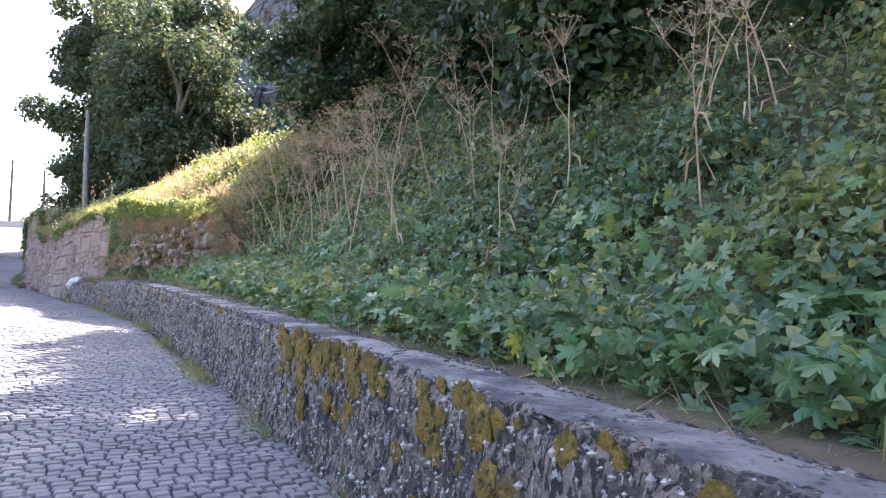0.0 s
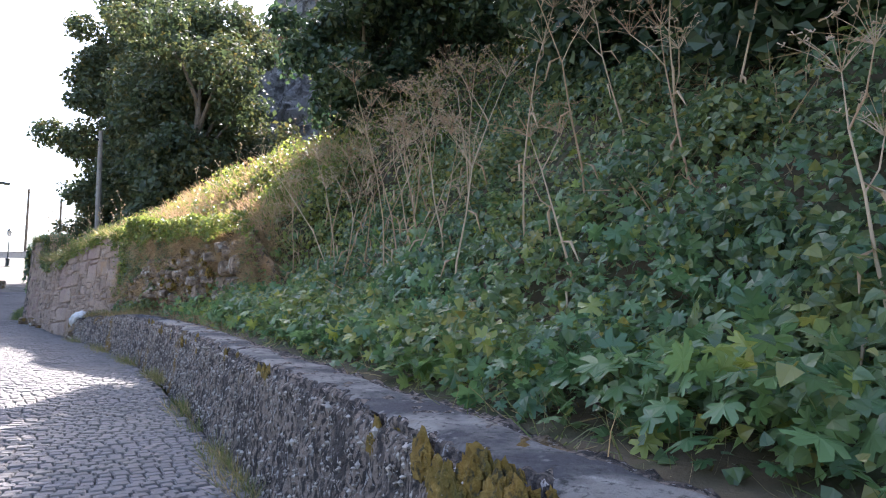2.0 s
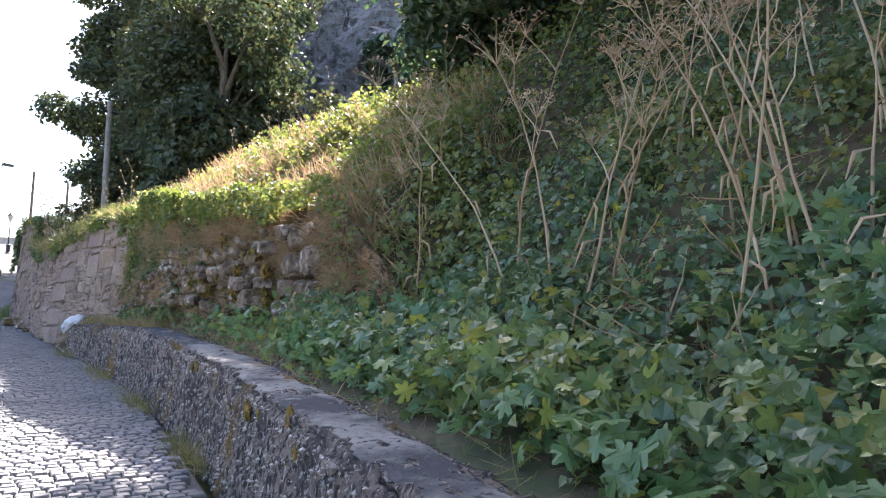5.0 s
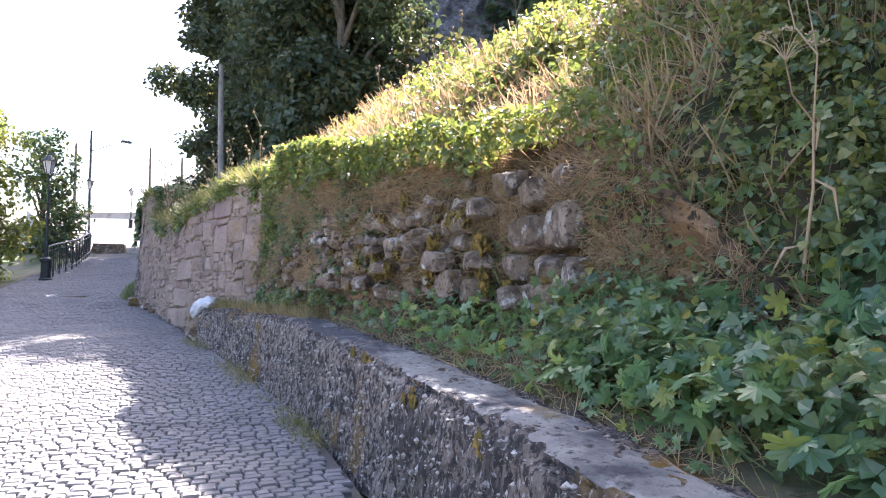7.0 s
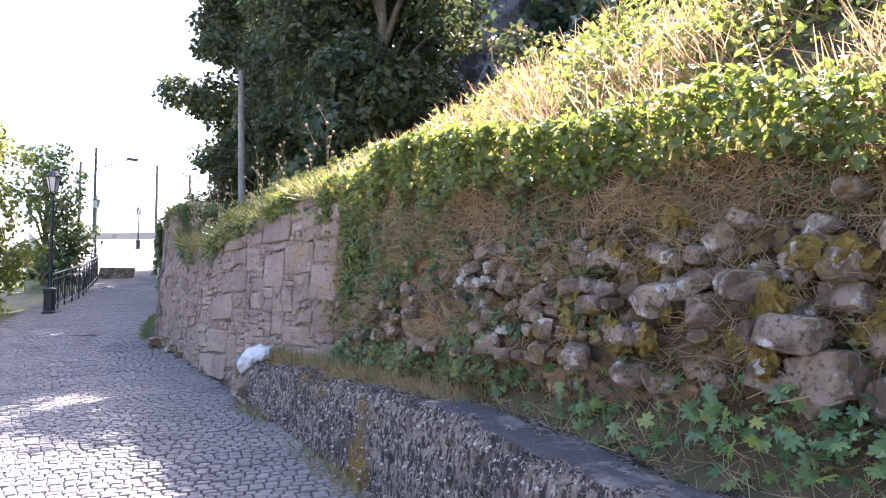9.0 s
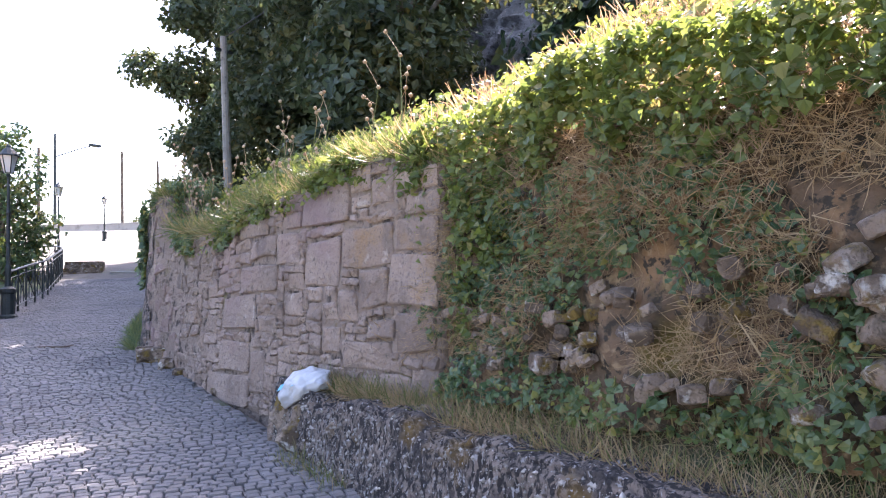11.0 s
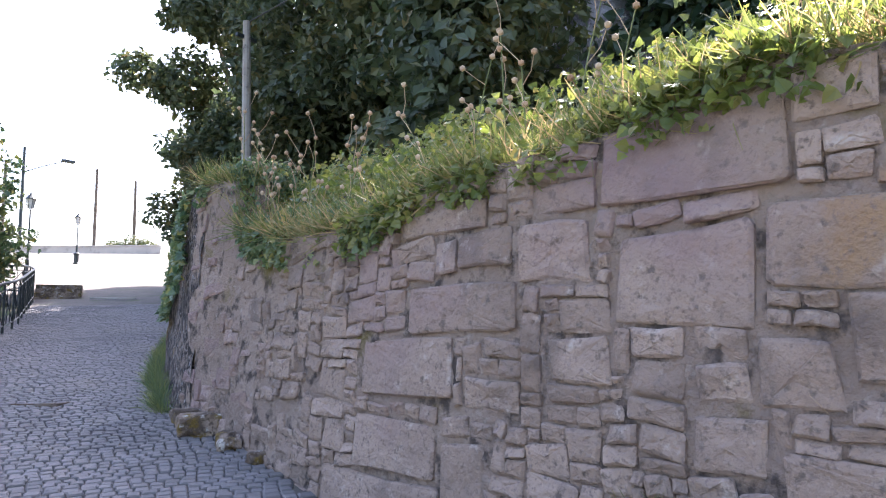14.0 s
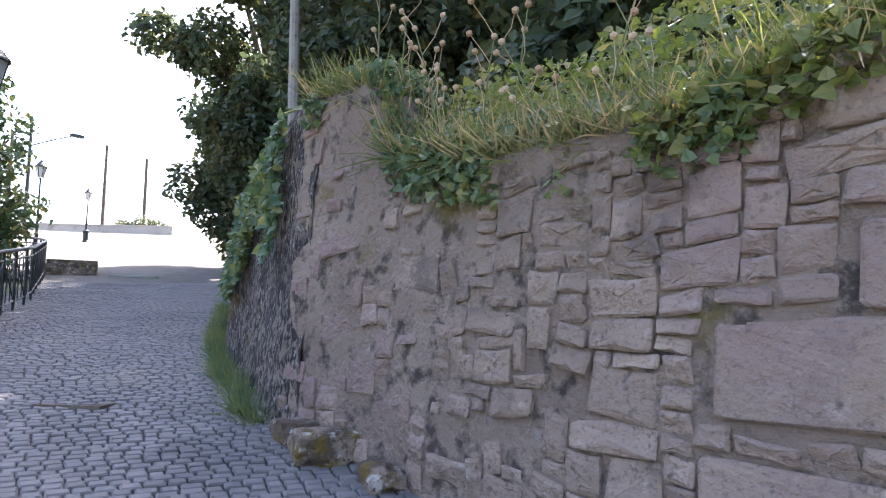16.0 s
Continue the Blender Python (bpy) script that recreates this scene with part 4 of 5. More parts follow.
def rough_rock(name, x, y, z, sx, sy, sz, seed, mat, label, group=""):
    bm = bmesh.new()
    bmesh.ops.create_icosphere(bm, subdivisions=3, radius=1.0)
    for v in bm.verts:
        q = v.co + Vector((seed * 3.1, seed, 0))
        v.co *= 1 + 0.42 * noise.noise(q * 1.2) + 0.20 * noise.noise(q * 3.1) + 0.08 * noise.noise(q * 7.0)
        v.co = Vector((max(min(v.co.x, 0.8), -0.8) * sx, max(min(v.co.y, 0.8), -0.8) * sy, max(min(v.co.z, 0.75), -0.8) * sz))
    me = bpy.data.meshes.new(name)
    bm.to_mesh(me)
    bm.free()
    me.materials.append(mat)
    ob = new(name, me)
    ob.location, ob.rotation_euler = (x, y, z), (0, 0, seed * 1.7)
    return tagged(ob, label, "rock", group)


for k, (s, dv, dz, a, b, c) in enumerate(((24.0, 0.10, 0.28, 0.26, 0.22, 0.22), (23.5, 0.16, 0.30, 0.30, 0.24, 0.2), (22.9, 0.22, 0.36, 0.34, 0.22, 0.16), (22.3, 0.20, 0.40, 0.30, 0.2, 0.15), (23.7, 0.0, 0.10, 0.30, 0.2, 0.2), (24.15, 0.05, 0.05, 0.2, 0.18, 0.2))):
    x, y = place(s, float(front_v(s)) + dv)
    rough_rock("loose_stone", x, y, float(road_z(x, y)) + dz, a, b, c, k + 1, M_RUBBLE, "broken pale stone at the crumbled end of the wall", "stones at the wall's end")
for k, (u, off, dz, r) in enumerate(((7.0, 0.22, 0.05, 0.30), (7.6, 0.26, 0.08, 0.42), (8.1, 0.24, 0.05, 0.36), (6.4, 0.18, 0.03, 0.2), (5.0, 0.16, 0.02, 0.14))):
    x, y = MAX + MUX * u + MNX * off, MAY + MUY * u + MNY * off
    rough_rock("boulder", x, y, float(road_z(x, y)) + dz, r * 0.75, r * 0.5, r * 0.42, k + 20, M_RUBBLE, "mossy boulder at the foot of the ashlar wall", "boulders at the wall's foot")


def lantern_post(x, y, z, height, label):
    top = empty("street_lamp", x, y, z, label, "street lamp", "street lamps along the lane")
    bm = bmesh.new()
    lathe(bm, [(0.20, 0), (0.20, 0.10), (0.15, 0.14), (0.15, 0.62), (0.18, 0.66), (0.18, 0.74), (0.09, 0.80)], 12)
    part("pedestal", bm, M_IRON, top)
    bm = bmesh.new()
    lathe(bm, [(0.075, 0.78), (0.06, 0.9), (0.07, 1.25), (0.045, 1.32), (0.04, height * 0.62), (0.055, height * 0.63), (0.035, height * 0.65), (0.03, height - 0.62), (0.06, height - 0.60), (0.03, height - 0.55)], 10)
    part("post", bm, M_IRON, top)
    bm = bmesh.new()
    lathe(bm, [(0.10, height - 0.52), (0.19, height - 0.12)], 6)
    glass = part("lantern", bm, M_GLASSY, top, "frosted six-sided lantern")
    for k in range(6):
        a = 6.2832 * k / 6
        bm = bmesh.new()
        tube(bm, [(0.10 * math.cos(a), 0.10 * math.sin(a), height - 0.54), (0.195 * math.cos(a), 0.195 * math.sin(a), height - 0.11)], [0.012, 0.012], 4)
        part("glazing_bar", bm, M_IRON, glass)
    bm = bmesh.new()
    lathe(bm, [(0.23, height - 0.12), (0.22, height - 0.09), (0.10, height + 0.06), (0.06, height + 0.08), (0.05, height + 0.14), (0.012, height + 0.16), (0.012, height + 0.24)], 12)
    part("roof", bm, M_IRON, top)
    return top


lantern_post(-34.1, 15.85, float(road_z(-34.1, 15.85)) - 0.05, 4.05, "dark iron lantern post with a stout pedestal beside the railing")
lantern_post(-51.7, 24.05, float(road_z(-51.7, 24.05)) - 0.1, 4.0, "dark iron lantern post where the railing ends")
lantern_post(-65.5, 32.7, float(road_z(-65.5, 32.7)) - 0.1, 3.2, "small lantern post in front of the far parapet")


def railing(points):
    """Iron railing: handrail and two rails over posts, with crossed bars between."""
    top = empty("railing", points[0][0], points[0][1], 0, "dark green iron railing with crossed bars along the lane's edge", "railing")
    base = Vector((points[0][0], points[0][1], 0))

    def at(k, h):
        x, y = points[k]
        return Vector((x, y, float(road_z(x, y)) + h)) - base

    n = len(points)
    for h, r, nm in ((1.08, 0.034, "handrail"), (0.92, 0.018, "rail"), (0.16, 0.020, "rail")):
        bm = bmesh.new()
        tube(bm, [at(k, h) for k in range(n)], [r] * n, 8)
        part(nm, bm, M_IRON, top)
    for k in range(n):
        bm = bmesh.new()
        tube(bm, [at(k, -0.1), at(k, 1.08)], [0.026, 0.026], 6)
        part("post", bm, M_IRON, top)
        if k < n - 1:
            for a, b in (((k, 0.16), (k + 1, 0.92)), ((k, 0.92), (k + 1, 0.16))):
                bm = bmesh.new()
                tube(bm, [at(*a), at(*b)], [0.014, 0.014], 5)
                part("cross_bar", bm, M_IRON, top)
            for f in (0.33, 0.67):
                bm = bmesh.new()
                tube(bm, [at(k, 0.16).lerp(at(k + 1, 0.16), f), at(k, 0.92).lerp(at(k + 1, 0.92), f)], [0.011, 0.011], 5)
                part("baluster", bm, M_IRON, top)
    return top


rail_pts = []
for k in range(16):
    f = k / 15
    rail_pts.append((float(np.interp(f, [0, 0.12, 0.3, 0.75, 0.92, 1], [-34.3, -35.9, -38.0, -45.2, -47.6, -48.4])), float(np.interp(f, [0, 0.12, 0.3, 0.75, 0.92, 1], [15.95, 16.85, 18.2, 21.6, 22.4, 21.9]))))
railing(rail_pts)

# parapet that follows the railing, and the low wall round the far square
def parapet(name, pts, height, thick, label):
    top = empty(name, pts[0][0], pts[0][1], 0, label, "wall")
    for nm, w, h0, h1, mat in (("body", thick, -0.6, height, M_CONCRETE), ("coping", thick + 0.10, height + 0.003, height + 0.10, M_CONCRETE)):
        bm = bmesh.new()
        rows = []
        for k, (x, y, z) in enumerate(pts):
            a, b = Vector(pts[max(k - 1, 0)]), Vector(pts[min(k + 1, len(pts) - 1)])
            d = (b - a)
            side = Vector((-d.y, d.x, 0)).normalized() * w / 2
            o = Vector((x - pts[0][0], y - pts[0][1], z))
            rows.append([bm.verts.new(o + side * q + Vector((0, 0, h))) for q, h in ((-1, h0), (1, h0), (1, h1), (-1, h1))])
        for r0, r1 in zip(rows, rows[1:]):
            for k in range(4):
                bm.faces.new((r0[k], r0[(k + 1) % 4], r1[(k + 1) % 4], r1[k]))
        bm.faces.new(rows[0][::-1])
        bm.faces.new(rows[-1])
        part(nm, bm, mat, top)
    return top


parapet("parapet", [(-48.4, 20.6, float(road_z(-48.4, 20.6)) - 0.1), (-52.5, 22.3, float(road_z(-52.5, 22.3)) + 0.1), (-57.0, 23.3, float(road_z(-57, 23.3)) + 0.2), (-63.0, 24.5, 7.3), (-72, 28, 8.6), (-79.4, 33.4, 9.55)], 0.95, 0.35, "pale concrete parapet running on from the railing")
parapet("parapet", [(-79.4, 33.4, 9.45), (-77.6, 38.6, 9.75), (-74.2, 43.9, 10.0)], 0.55, 0.4, "low pale parapet along the far edge of the square")


def far_pole(x, y, z, height, lean, label, arm=False):
    top = empty("utility_pole", x, y, z, label, "pole")
    bm = bmesh.new()
    tube(bm, [Vector((0, 0, -1.5)), Vector((lean * 0.5, 0, height * 0.5)), Vector((lean, 0, height))], [0.16, 0.14, 0.11], 8)
    part("shaft", bm, M_BARK if not arm else M_IRON, top)
    if arm:
        bm = bmesh.new()
        tube(bm, [Vector((lean, 0, height * 0.78)), Vector((lean + 0.8, 1.6, height * 0.86)), Vector((lean + 1.3, 2.6, height * 0.90))], [0.05, 0.045, 0.04], 6)
        arm_ob = part("arm", bm, M_IRON, top)
        bm = bmesh.new()
        box(bm, lean + 1.1, lean + 1.5, 2.4, 3.4, height * 0.895, height * 0.92, 0.04)
        part("lamp_head", bm, M_IRON, arm_ob)
    return top


far_pole(-80.2, 41.2, 9.6, 8.1, 0.0, "slender utility pole beyond the square")
far_pole(-78.7, 44.0, 9.6, 7.2, 0.0, "leaning utility pole beyond the square").rotation_euler = (0.05, 0.08, 0)
far_pole(-80.7, 35.4, 9.0, 9.6, 0.0, "tall street lamp with a side arm beyond the square", True)
far_pole(-75.0, 31.9, 8.5, 7.4, 0.0, "thin pole beside the parapet")

# the pole over the wall and its cable
px, py = -36.5, 23.4
pz = float(bank_z(*to_sv(px, py)))
pole = empty("utility_pole", px, py, pz - 0.3, "weathered grey utility pole above the wall", "pole")
bm = bmesh.new()
tube(bm, [Vector((0.25, 0, 0)), Vector((0.1, 0, 3.7)), Vector((0, 0, 12.75 - pz))], [0.16, 0.14, 0.11], 10)
part("shaft", bm, M_POLE, pole)
bm = bmesh.new()
box(bm, -0.05, 0.05, -0.35, 0.35, 12.2 - pz, 12.3 - pz, 0.01)
part("crossbar", bm, M_IRON, pole)
bm = bmesh.new()
a, b = Vector((px, py, 12.4)), Vector((-26.5, 28.5, 19.5))
tube(bm, [a.lerp(b, k / 8) - Vector((0, 0, 0.5 * (1 - (k / 4 - 1) ** 2))) for k in range(9)], [0.02] * 9, 5)
me = bpy.data.meshes.new("cable")
bm.to_mesh(me)
bm.free()
me.materials.append(M_WIRE)
tagged(new("cable", me), "thin dark cable from the pole to the cliff", "cable")

# corner of a plastered house below the lane
def house(x, y, turn):
    z = float(road_z(x, y)) - 1.2
    top = empty("house", x, y, z, "small cream-plastered house with a tiled eave below the lane", "house")
    top.rotation_euler = (0, 0, turn)
    bm = bmesh.new()
    box(bm, -5.0, 0.0, -4.0, 0.0, 0.0, 3.3, 0.03)
    part("wall", bm, M_PLASTER, top)
    bm = bmesh.new()
    for sx, sy, sz in ((-5.35, -4.35, 3.3), (0.35, -4.35, 3.3), (0.35, 0.35, 3.3), (-5.35, 0.35, 3.3)):
        bm.verts.new((sx, sy, sz))
    for sx, sy, sz in ((-5.35, -2.0, 4.4), (0.35, -2.0, 4.4), (-5.35, -4.35, 3.42), (0.35, -4.35, 3.42), (0.35, 0.35, 3.42), (-5.35, 0.35, 3.42)):
        bm.verts.new((sx, sy, sz))
    bm.verts.ensure_lookup_table()
    for f in ((0, 3, 2, 1), (6, 7, 5, 4), (4, 5, 8, 9), (0, 1, 7, 6), (2, 3, 9, 8), (1, 2, 8, 5, 7), (3, 0, 6, 4, 9)):
        bm.faces.new([bm.verts[k] for k in f])
    roof = part("roof", bm, M_TILE, top, "weathered red clay roof")
    for k in range(19):
        bm = bmesh.new()
        tube(bm, [Vector((-5.2 + 0.3 * k, 0.42, 3.45)), Vector((-5.2 + 0.3 * k, -1.95, 4.46))], [0.09, 0.09], 8)
        part("tile_row", bm, M_TILE, roof)
    return top


house(-31.9, 12.25, math.atan2(DY, DX) + 3.1416)

# far bush, steps, drain
bush = empty("bush", -76.4, 42.4, 10.2, "round dark bush beyond the square", "bush")
crown_leaves("crown", [(0, 0, 0.5, 1.0), (0.6, 1.0, 0.4, 0.9), (-0.5, -1.2, 0.3, 0.8), (0.3, 2.0, 0.3, 0.7)], 2500, 0.18, L_TREE, bush)
bm = bmesh.new()
tube(bm, [Vector((0, 0, -0.8)), Vector((0, 0, 0.6))], [0.12, 0.05], 6)
part("trunk", bm, M_BARK, bush)
steps = empty("stone_steps", -46.3, 22.9, float(road_z(-46.3, 22.9)), "short flight of brown stone steps at the railing's end", "steps")
steps.rotation_euler = (0, 0, 2.65)
for k in range(4):
    bm = bmesh.new()
    box(bm, -0.6 + 0.32 * k, 1.2, -0.75, 0.75, 0.165 * k - 0.2, 0.165 * (k + 1) - 0.04 - 0.2 + 0.04, 0.015)
    part("step", bm, M_RUBBLE, steps)
gx, gy = -29.45, 15.05
grate = empty("drain_grate", gx, gy, float(road_z(gx, gy)) - 0.008, "rusty slotted drain grate set in the lane", "drain")
grate.rotation_euler = (0, 0, 0.5)
bm = bmesh.new()
for x0, x1, y0, y1 in ((-0.32, 0.32, -0.14, -0.11), (-0.32, 0.32, 0.11, 0.14), (-0.32, -0.29, -0.108, 0.108), (0.29, 0.32, -0.108, 0.108)):
    box(bm, x0, x1, y0, y1, -0.02, 0.02)
part("frame", bm, M_BARK, grate)
for k in range(11):
    bm = bmesh.new()
    box(bm, -0.27 + 0.05 * k, -0.245 + 0.05 * k, -0.108, 0.108, -0.015, 0.014)
    part("bar", bm, M_BARK, grate)
bm = bmesh.new()
box(bm, -0.75, 0.75, -0.05, 0.05, 0.0, 0.05, 0.015)
strip = part("white_board", bm, M_CONCRETE, None)
strip.matrix_basis = pose(-44.2, 23.85, float(road_z(-44.2, 23.85)) - 0.005, 0, 0, 68)
tagged(strip, "pale board lying across the lane", "board")

# ---- pieces of walls and paving ----


def warp(u, z):
    """Old courses wander a little."""
    return u + 0.035 * float(fbm(u * 1.1, z * 1.3, 1.0, 3.0)), z + 0.05 * float(fbm(u * 0.9, z * 1.0, 1.0, 8.0)) + 0.012 * float(fbm(u * 4, z * 4, 1.0, 1.0))


def wall_spot(u, z, off):
    up = (z - float(ashlar_base(u)) + 0.2) / (float(ashlar_top(u)) - float(ashlar_base(u)) + 0.2)
    o = 0.16 * (1 - up) + off
    return MAX + MUX * u + MNX * o, MAY + MUY * u + MNY * o, z


def stone_block(name, a, b, c, d, out, rng, mat, parent):
    """An uneven block in the wall between a, b along it and c, d in height, standing out a little."""
    w, h = b - a, d - c
    r = min(w, h)
    rim = []
    corner = [(rng.uniform(-0.10, 0.06) * r, rng.uniform(-0.10, 0.05) * r) for _ in range(4)]
    for k in range(14):
        t = 6.2832 * (k + 0.5) / 14
        e = 0.13 if r > 0.16 else 0.24
        x, z = abs(math.cos(t)) ** e * math.copysign(1, math.cos(t)), abs(math.sin(t)) ** e * math.copysign(1, math.sin(t))
        j = 1 - rng.uniform(0, 0.07) * min(1.0, 0.3 / r)
        q = corner[(x > 0) + 2 * (z > 0)]
        rim.append(((a + b) / 2 + x * w / 2 * j - q[0] * abs(x * z) * math.copysign(1, x), (c + d) / 2 + z * h / 2 * j - q[1] * abs(x * z) * math.copysign(1, z)))
    turn = rng.gauss(0, 0.045 if r > 0.16 else 0.10) if w * h < 0.2 else rng.gauss(0, 0.025)
    cu, cz = (a + b) / 2, (c + d) / 2
    rim = [(cu + (u - cu) * math.cos(turn) - (z - cz) * math.sin(turn) * 0.8, cz + (u - cu) * math.sin(turn) * 0.8 + (z - cz) * math.cos(turn)) for u, z in rim]
    tilt_u, tilt_z = rng.uniform(-0.012, 0.012), rng.uniform(-0.015, 0.015)
    verts, n = [], len(rim)
    ch = min(0.022, 0.16 * r)
    for shrink, depth in ((0.0, -0.05), (0.0, out * 0.3), (ch, out * 0.85), (0.22 * r, out), (0.42 * r, out)):
        for u, z in rim:
            du, dz = u - (a + b) / 2, z - (c + d) / 2
            f = 1 - shrink / max(0.04, math.hypot(du, dz))
            uu, zz = warp((a + b) / 2 + du * f, (c + d) / 2 + dz * f)
            q = depth + (tilt_u * du / w + tilt_z * dz / h if depth > 0 else 0) * 2 + ((0.009 * float(fbm(uu * 7, zz * 7, 1.0, a)) + rng.uniform(-0.003, 0.003)) if depth > 0 else 0)
            verts.append(wall_spot(uu, zz, q))
    verts.append(wall_spot(*warp((a + b) / 2, (c + d) / 2), out + rng.uniform(-0.004, 0.008)))
    faces = []
    for base in (0, n, 2 * n, 3 * n):
        faces += [(base + k, base + (k + 1) % n, base + n + (k + 1) % n, base + n + k) for k in range(n)]
    faces += [(4 * n + k, 4 * n + (k + 1) % n, 5 * n) for k in range(n)]
    return link_mesh(name, verts, faces, mat, parent)


rng = random.Random(17)
# the large reused blocks: from, to along the wall, bottom, top
BLOCKS = [
    (0.02, 0.73, 3.09, 3.55), (0.74, 1.26, 3.09, 3.46), (0.67, 1.59, 3.48, 3.89), (1.62, 2.39, 3.32, 3.80), (0.03, 0.62, 3.57, 3.87), (0.68, 1.05, 4.07, 4.33),
    (0.05, 0.66, 4.10, 4.30), (1.08, 1.43, 4.23, 4.50), (0.62, 1.11, 2.79, 2.97), (0.03, 0.60, 2.68, 3.03), (0.68, 1.58, 2.48, 2.76), (1.62, 1.98, 2.61, 2.89),
    (1.30, 1.67, 2.96, 3.28), (1.46, 2.50, 3.98, 4.44), (3.74, 4.82, 2.83, 3.25), (3.18, 4.24, 3.28, 3.60), (3.19, 3.71, 3.70, 3.95), (2.55, 3.15, 3.58, 3.94),
    (3.42, 4.40, 3.97, 4.16), (3.13, 3.63, 2.79, 2.99), (3.42, 3.80, 2.01, 2.57), (3.84, 5.35, 1.81, 2.23), (3.89, 4.86, 2.29, 2.66), (2.44, 2.89, 3.00, 3.27),
]
CELL = 0.04
nu, nz = int(MLEN / CELL) + 1, int(3.6 / CELL)
Z0 = 1.4
taken = np.zeros((nu, nz), bool)
layout = []
for a, b, c, d in BLOCKS:
    taken[int(a / CELL):int(b / CELL) + 1, int((c - Z0) / CELL):int((d - Z0) / CELL) + 1] = True
    layout.append((a, b, c, d, 0.05))
for j in range(nz):
    for i in range(nu):
        u, z = i * CELL, Z0 + j * CELL
        if taken[i, j] or z < float(ashlar_base(u)) - 0.1 or z > float(ashlar_top(u)) - 0.14:
            continue
        smooth = float(np.clip((u - 5.2) / 1.6, 0, 1))
        big = rng.random() < 0.4
        w = int(rng.uniform(4, 8) if not big else rng.uniform(8, 15))
        h = int(rng.uniform(2, 4) if not big else rng.uniform(4, 7))
        ww = 0
        while ww < w and i + ww < nu and not taken[i + ww, j]:
            ww += 1
        hh = 1
        while hh < h and j + hh < nz and not taken[i:i + ww, j + hh].any():
            hh += 1
        taken[i:i + ww, j:j + hh] = True
        if ww >= 2 and rng.random() > 0.75 * smooth:
            z1 = min(z + hh * CELL, float(ashlar_top(u)) - 0.04)
            layout.append((u, u + ww * CELL, z, z1, 0.025 + 0.03 * rng.random() - 0.02 * smooth))
layout = [q for q in layout if q[3] - q[2] > 0.05 and q[1] - q[0] > 0.05]
layout = layout[:24] + sorted(layout[24:], key=lambda q: -(q[1] - q[0]) * (q[3] - q[2]))
for k, (a, b, c, d, out) in enumerate(layout[:560]):
    g = 0.004 if k < 24 else 0.005
    if b - a < 0.06 or d - c < 0.05:
        continue
    stone_block("stone", a + g, b - g, c + g, d - g, out * 0.55, rng, M_STONE, wall_ashlar)

# field stones in the earth face
shapes = []
for k in range(10):
    bm = bmesh.new()
    bmesh.ops.create_icosphere(bm, subdivisions=2, radius=1.0)
    for v in bm.verts:
        q = v.co * 1.1 + Vector((k * 5.3, 1, 2))
        v.co *= 1 + 0.42 * noise.noise(q) + 0.24 * noise.noise(q * 2.7)
        for ax in range(3):
            lim = 0.64 + 0.14 * noise.noise(Vector((k, ax, 0.3)))
            v.co[ax] = max(min(v.co[ax], lim), -lim)
    me = bpy.data.meshes.new("field_stone")
    bm.to_mesh(me)
    bm.free()
    me.materials.append(M_RUBBLE)
    shapes.append(me)
rows_h = [0.0, 0.16, 0.31, 0.45, 0.58, 0.70, 0.82, 0.94, 1.05]
for r, h0 in enumerate(rows_h):
    s = 13.75 + 0.06 * r + rng.random() * 0.2
    while s < 21.8:
        large = float(np.interp(s, [13.7, 14.8, 17, 22], [1.0, 0.8, 0.6, 0.48]))
        size = rng.choice([rng.uniform(0.09, 0.16), rng.uniform(0.14, 0.23)]) * large * (1.1 - 0.05 * r) * (1.35 if s < 15.2 and rng.random() < 0.5 else 1)
        top_h = float(np.interp(s, [13.7, 14.0, 15.5, 18, 20, 22], [0.9, 1.2, 1.1, 0.9, 0.6, 0.45]))
        if h0 < top_h and s > 15.9 and rng.random() < (0.85 if s < 18.5 else 0.4):
            x, y, z = recess(np.array(s), np.array(min(1.0, (h0 * 0.85 + 0.27) / 1.5)))
            ob = new("field_stone", rng.choice(shapes))
            ob.parent = wall_recess
            ob.matrix_basis = Matrix.Translation((float(x) - 0.05, float(y) - 0.10 + 0.04 * rng.random(), float(face_base(s)) + 0.02 + h0 * 0.85 + rng.uniform(-0.06, 0.06))) @ Euler((rng.uniform(-0.4, 0.4), rng.uniform(-0.5, 0.5), rng.uniform(0, 6.28))).to_matrix().to_4x4() @ Matrix.Diagonal((size * 1.15, size * 0.9, size * rng.uniform(0.6, 0.85), 1))
        s += size * rng.uniform(1.05, 1.4)

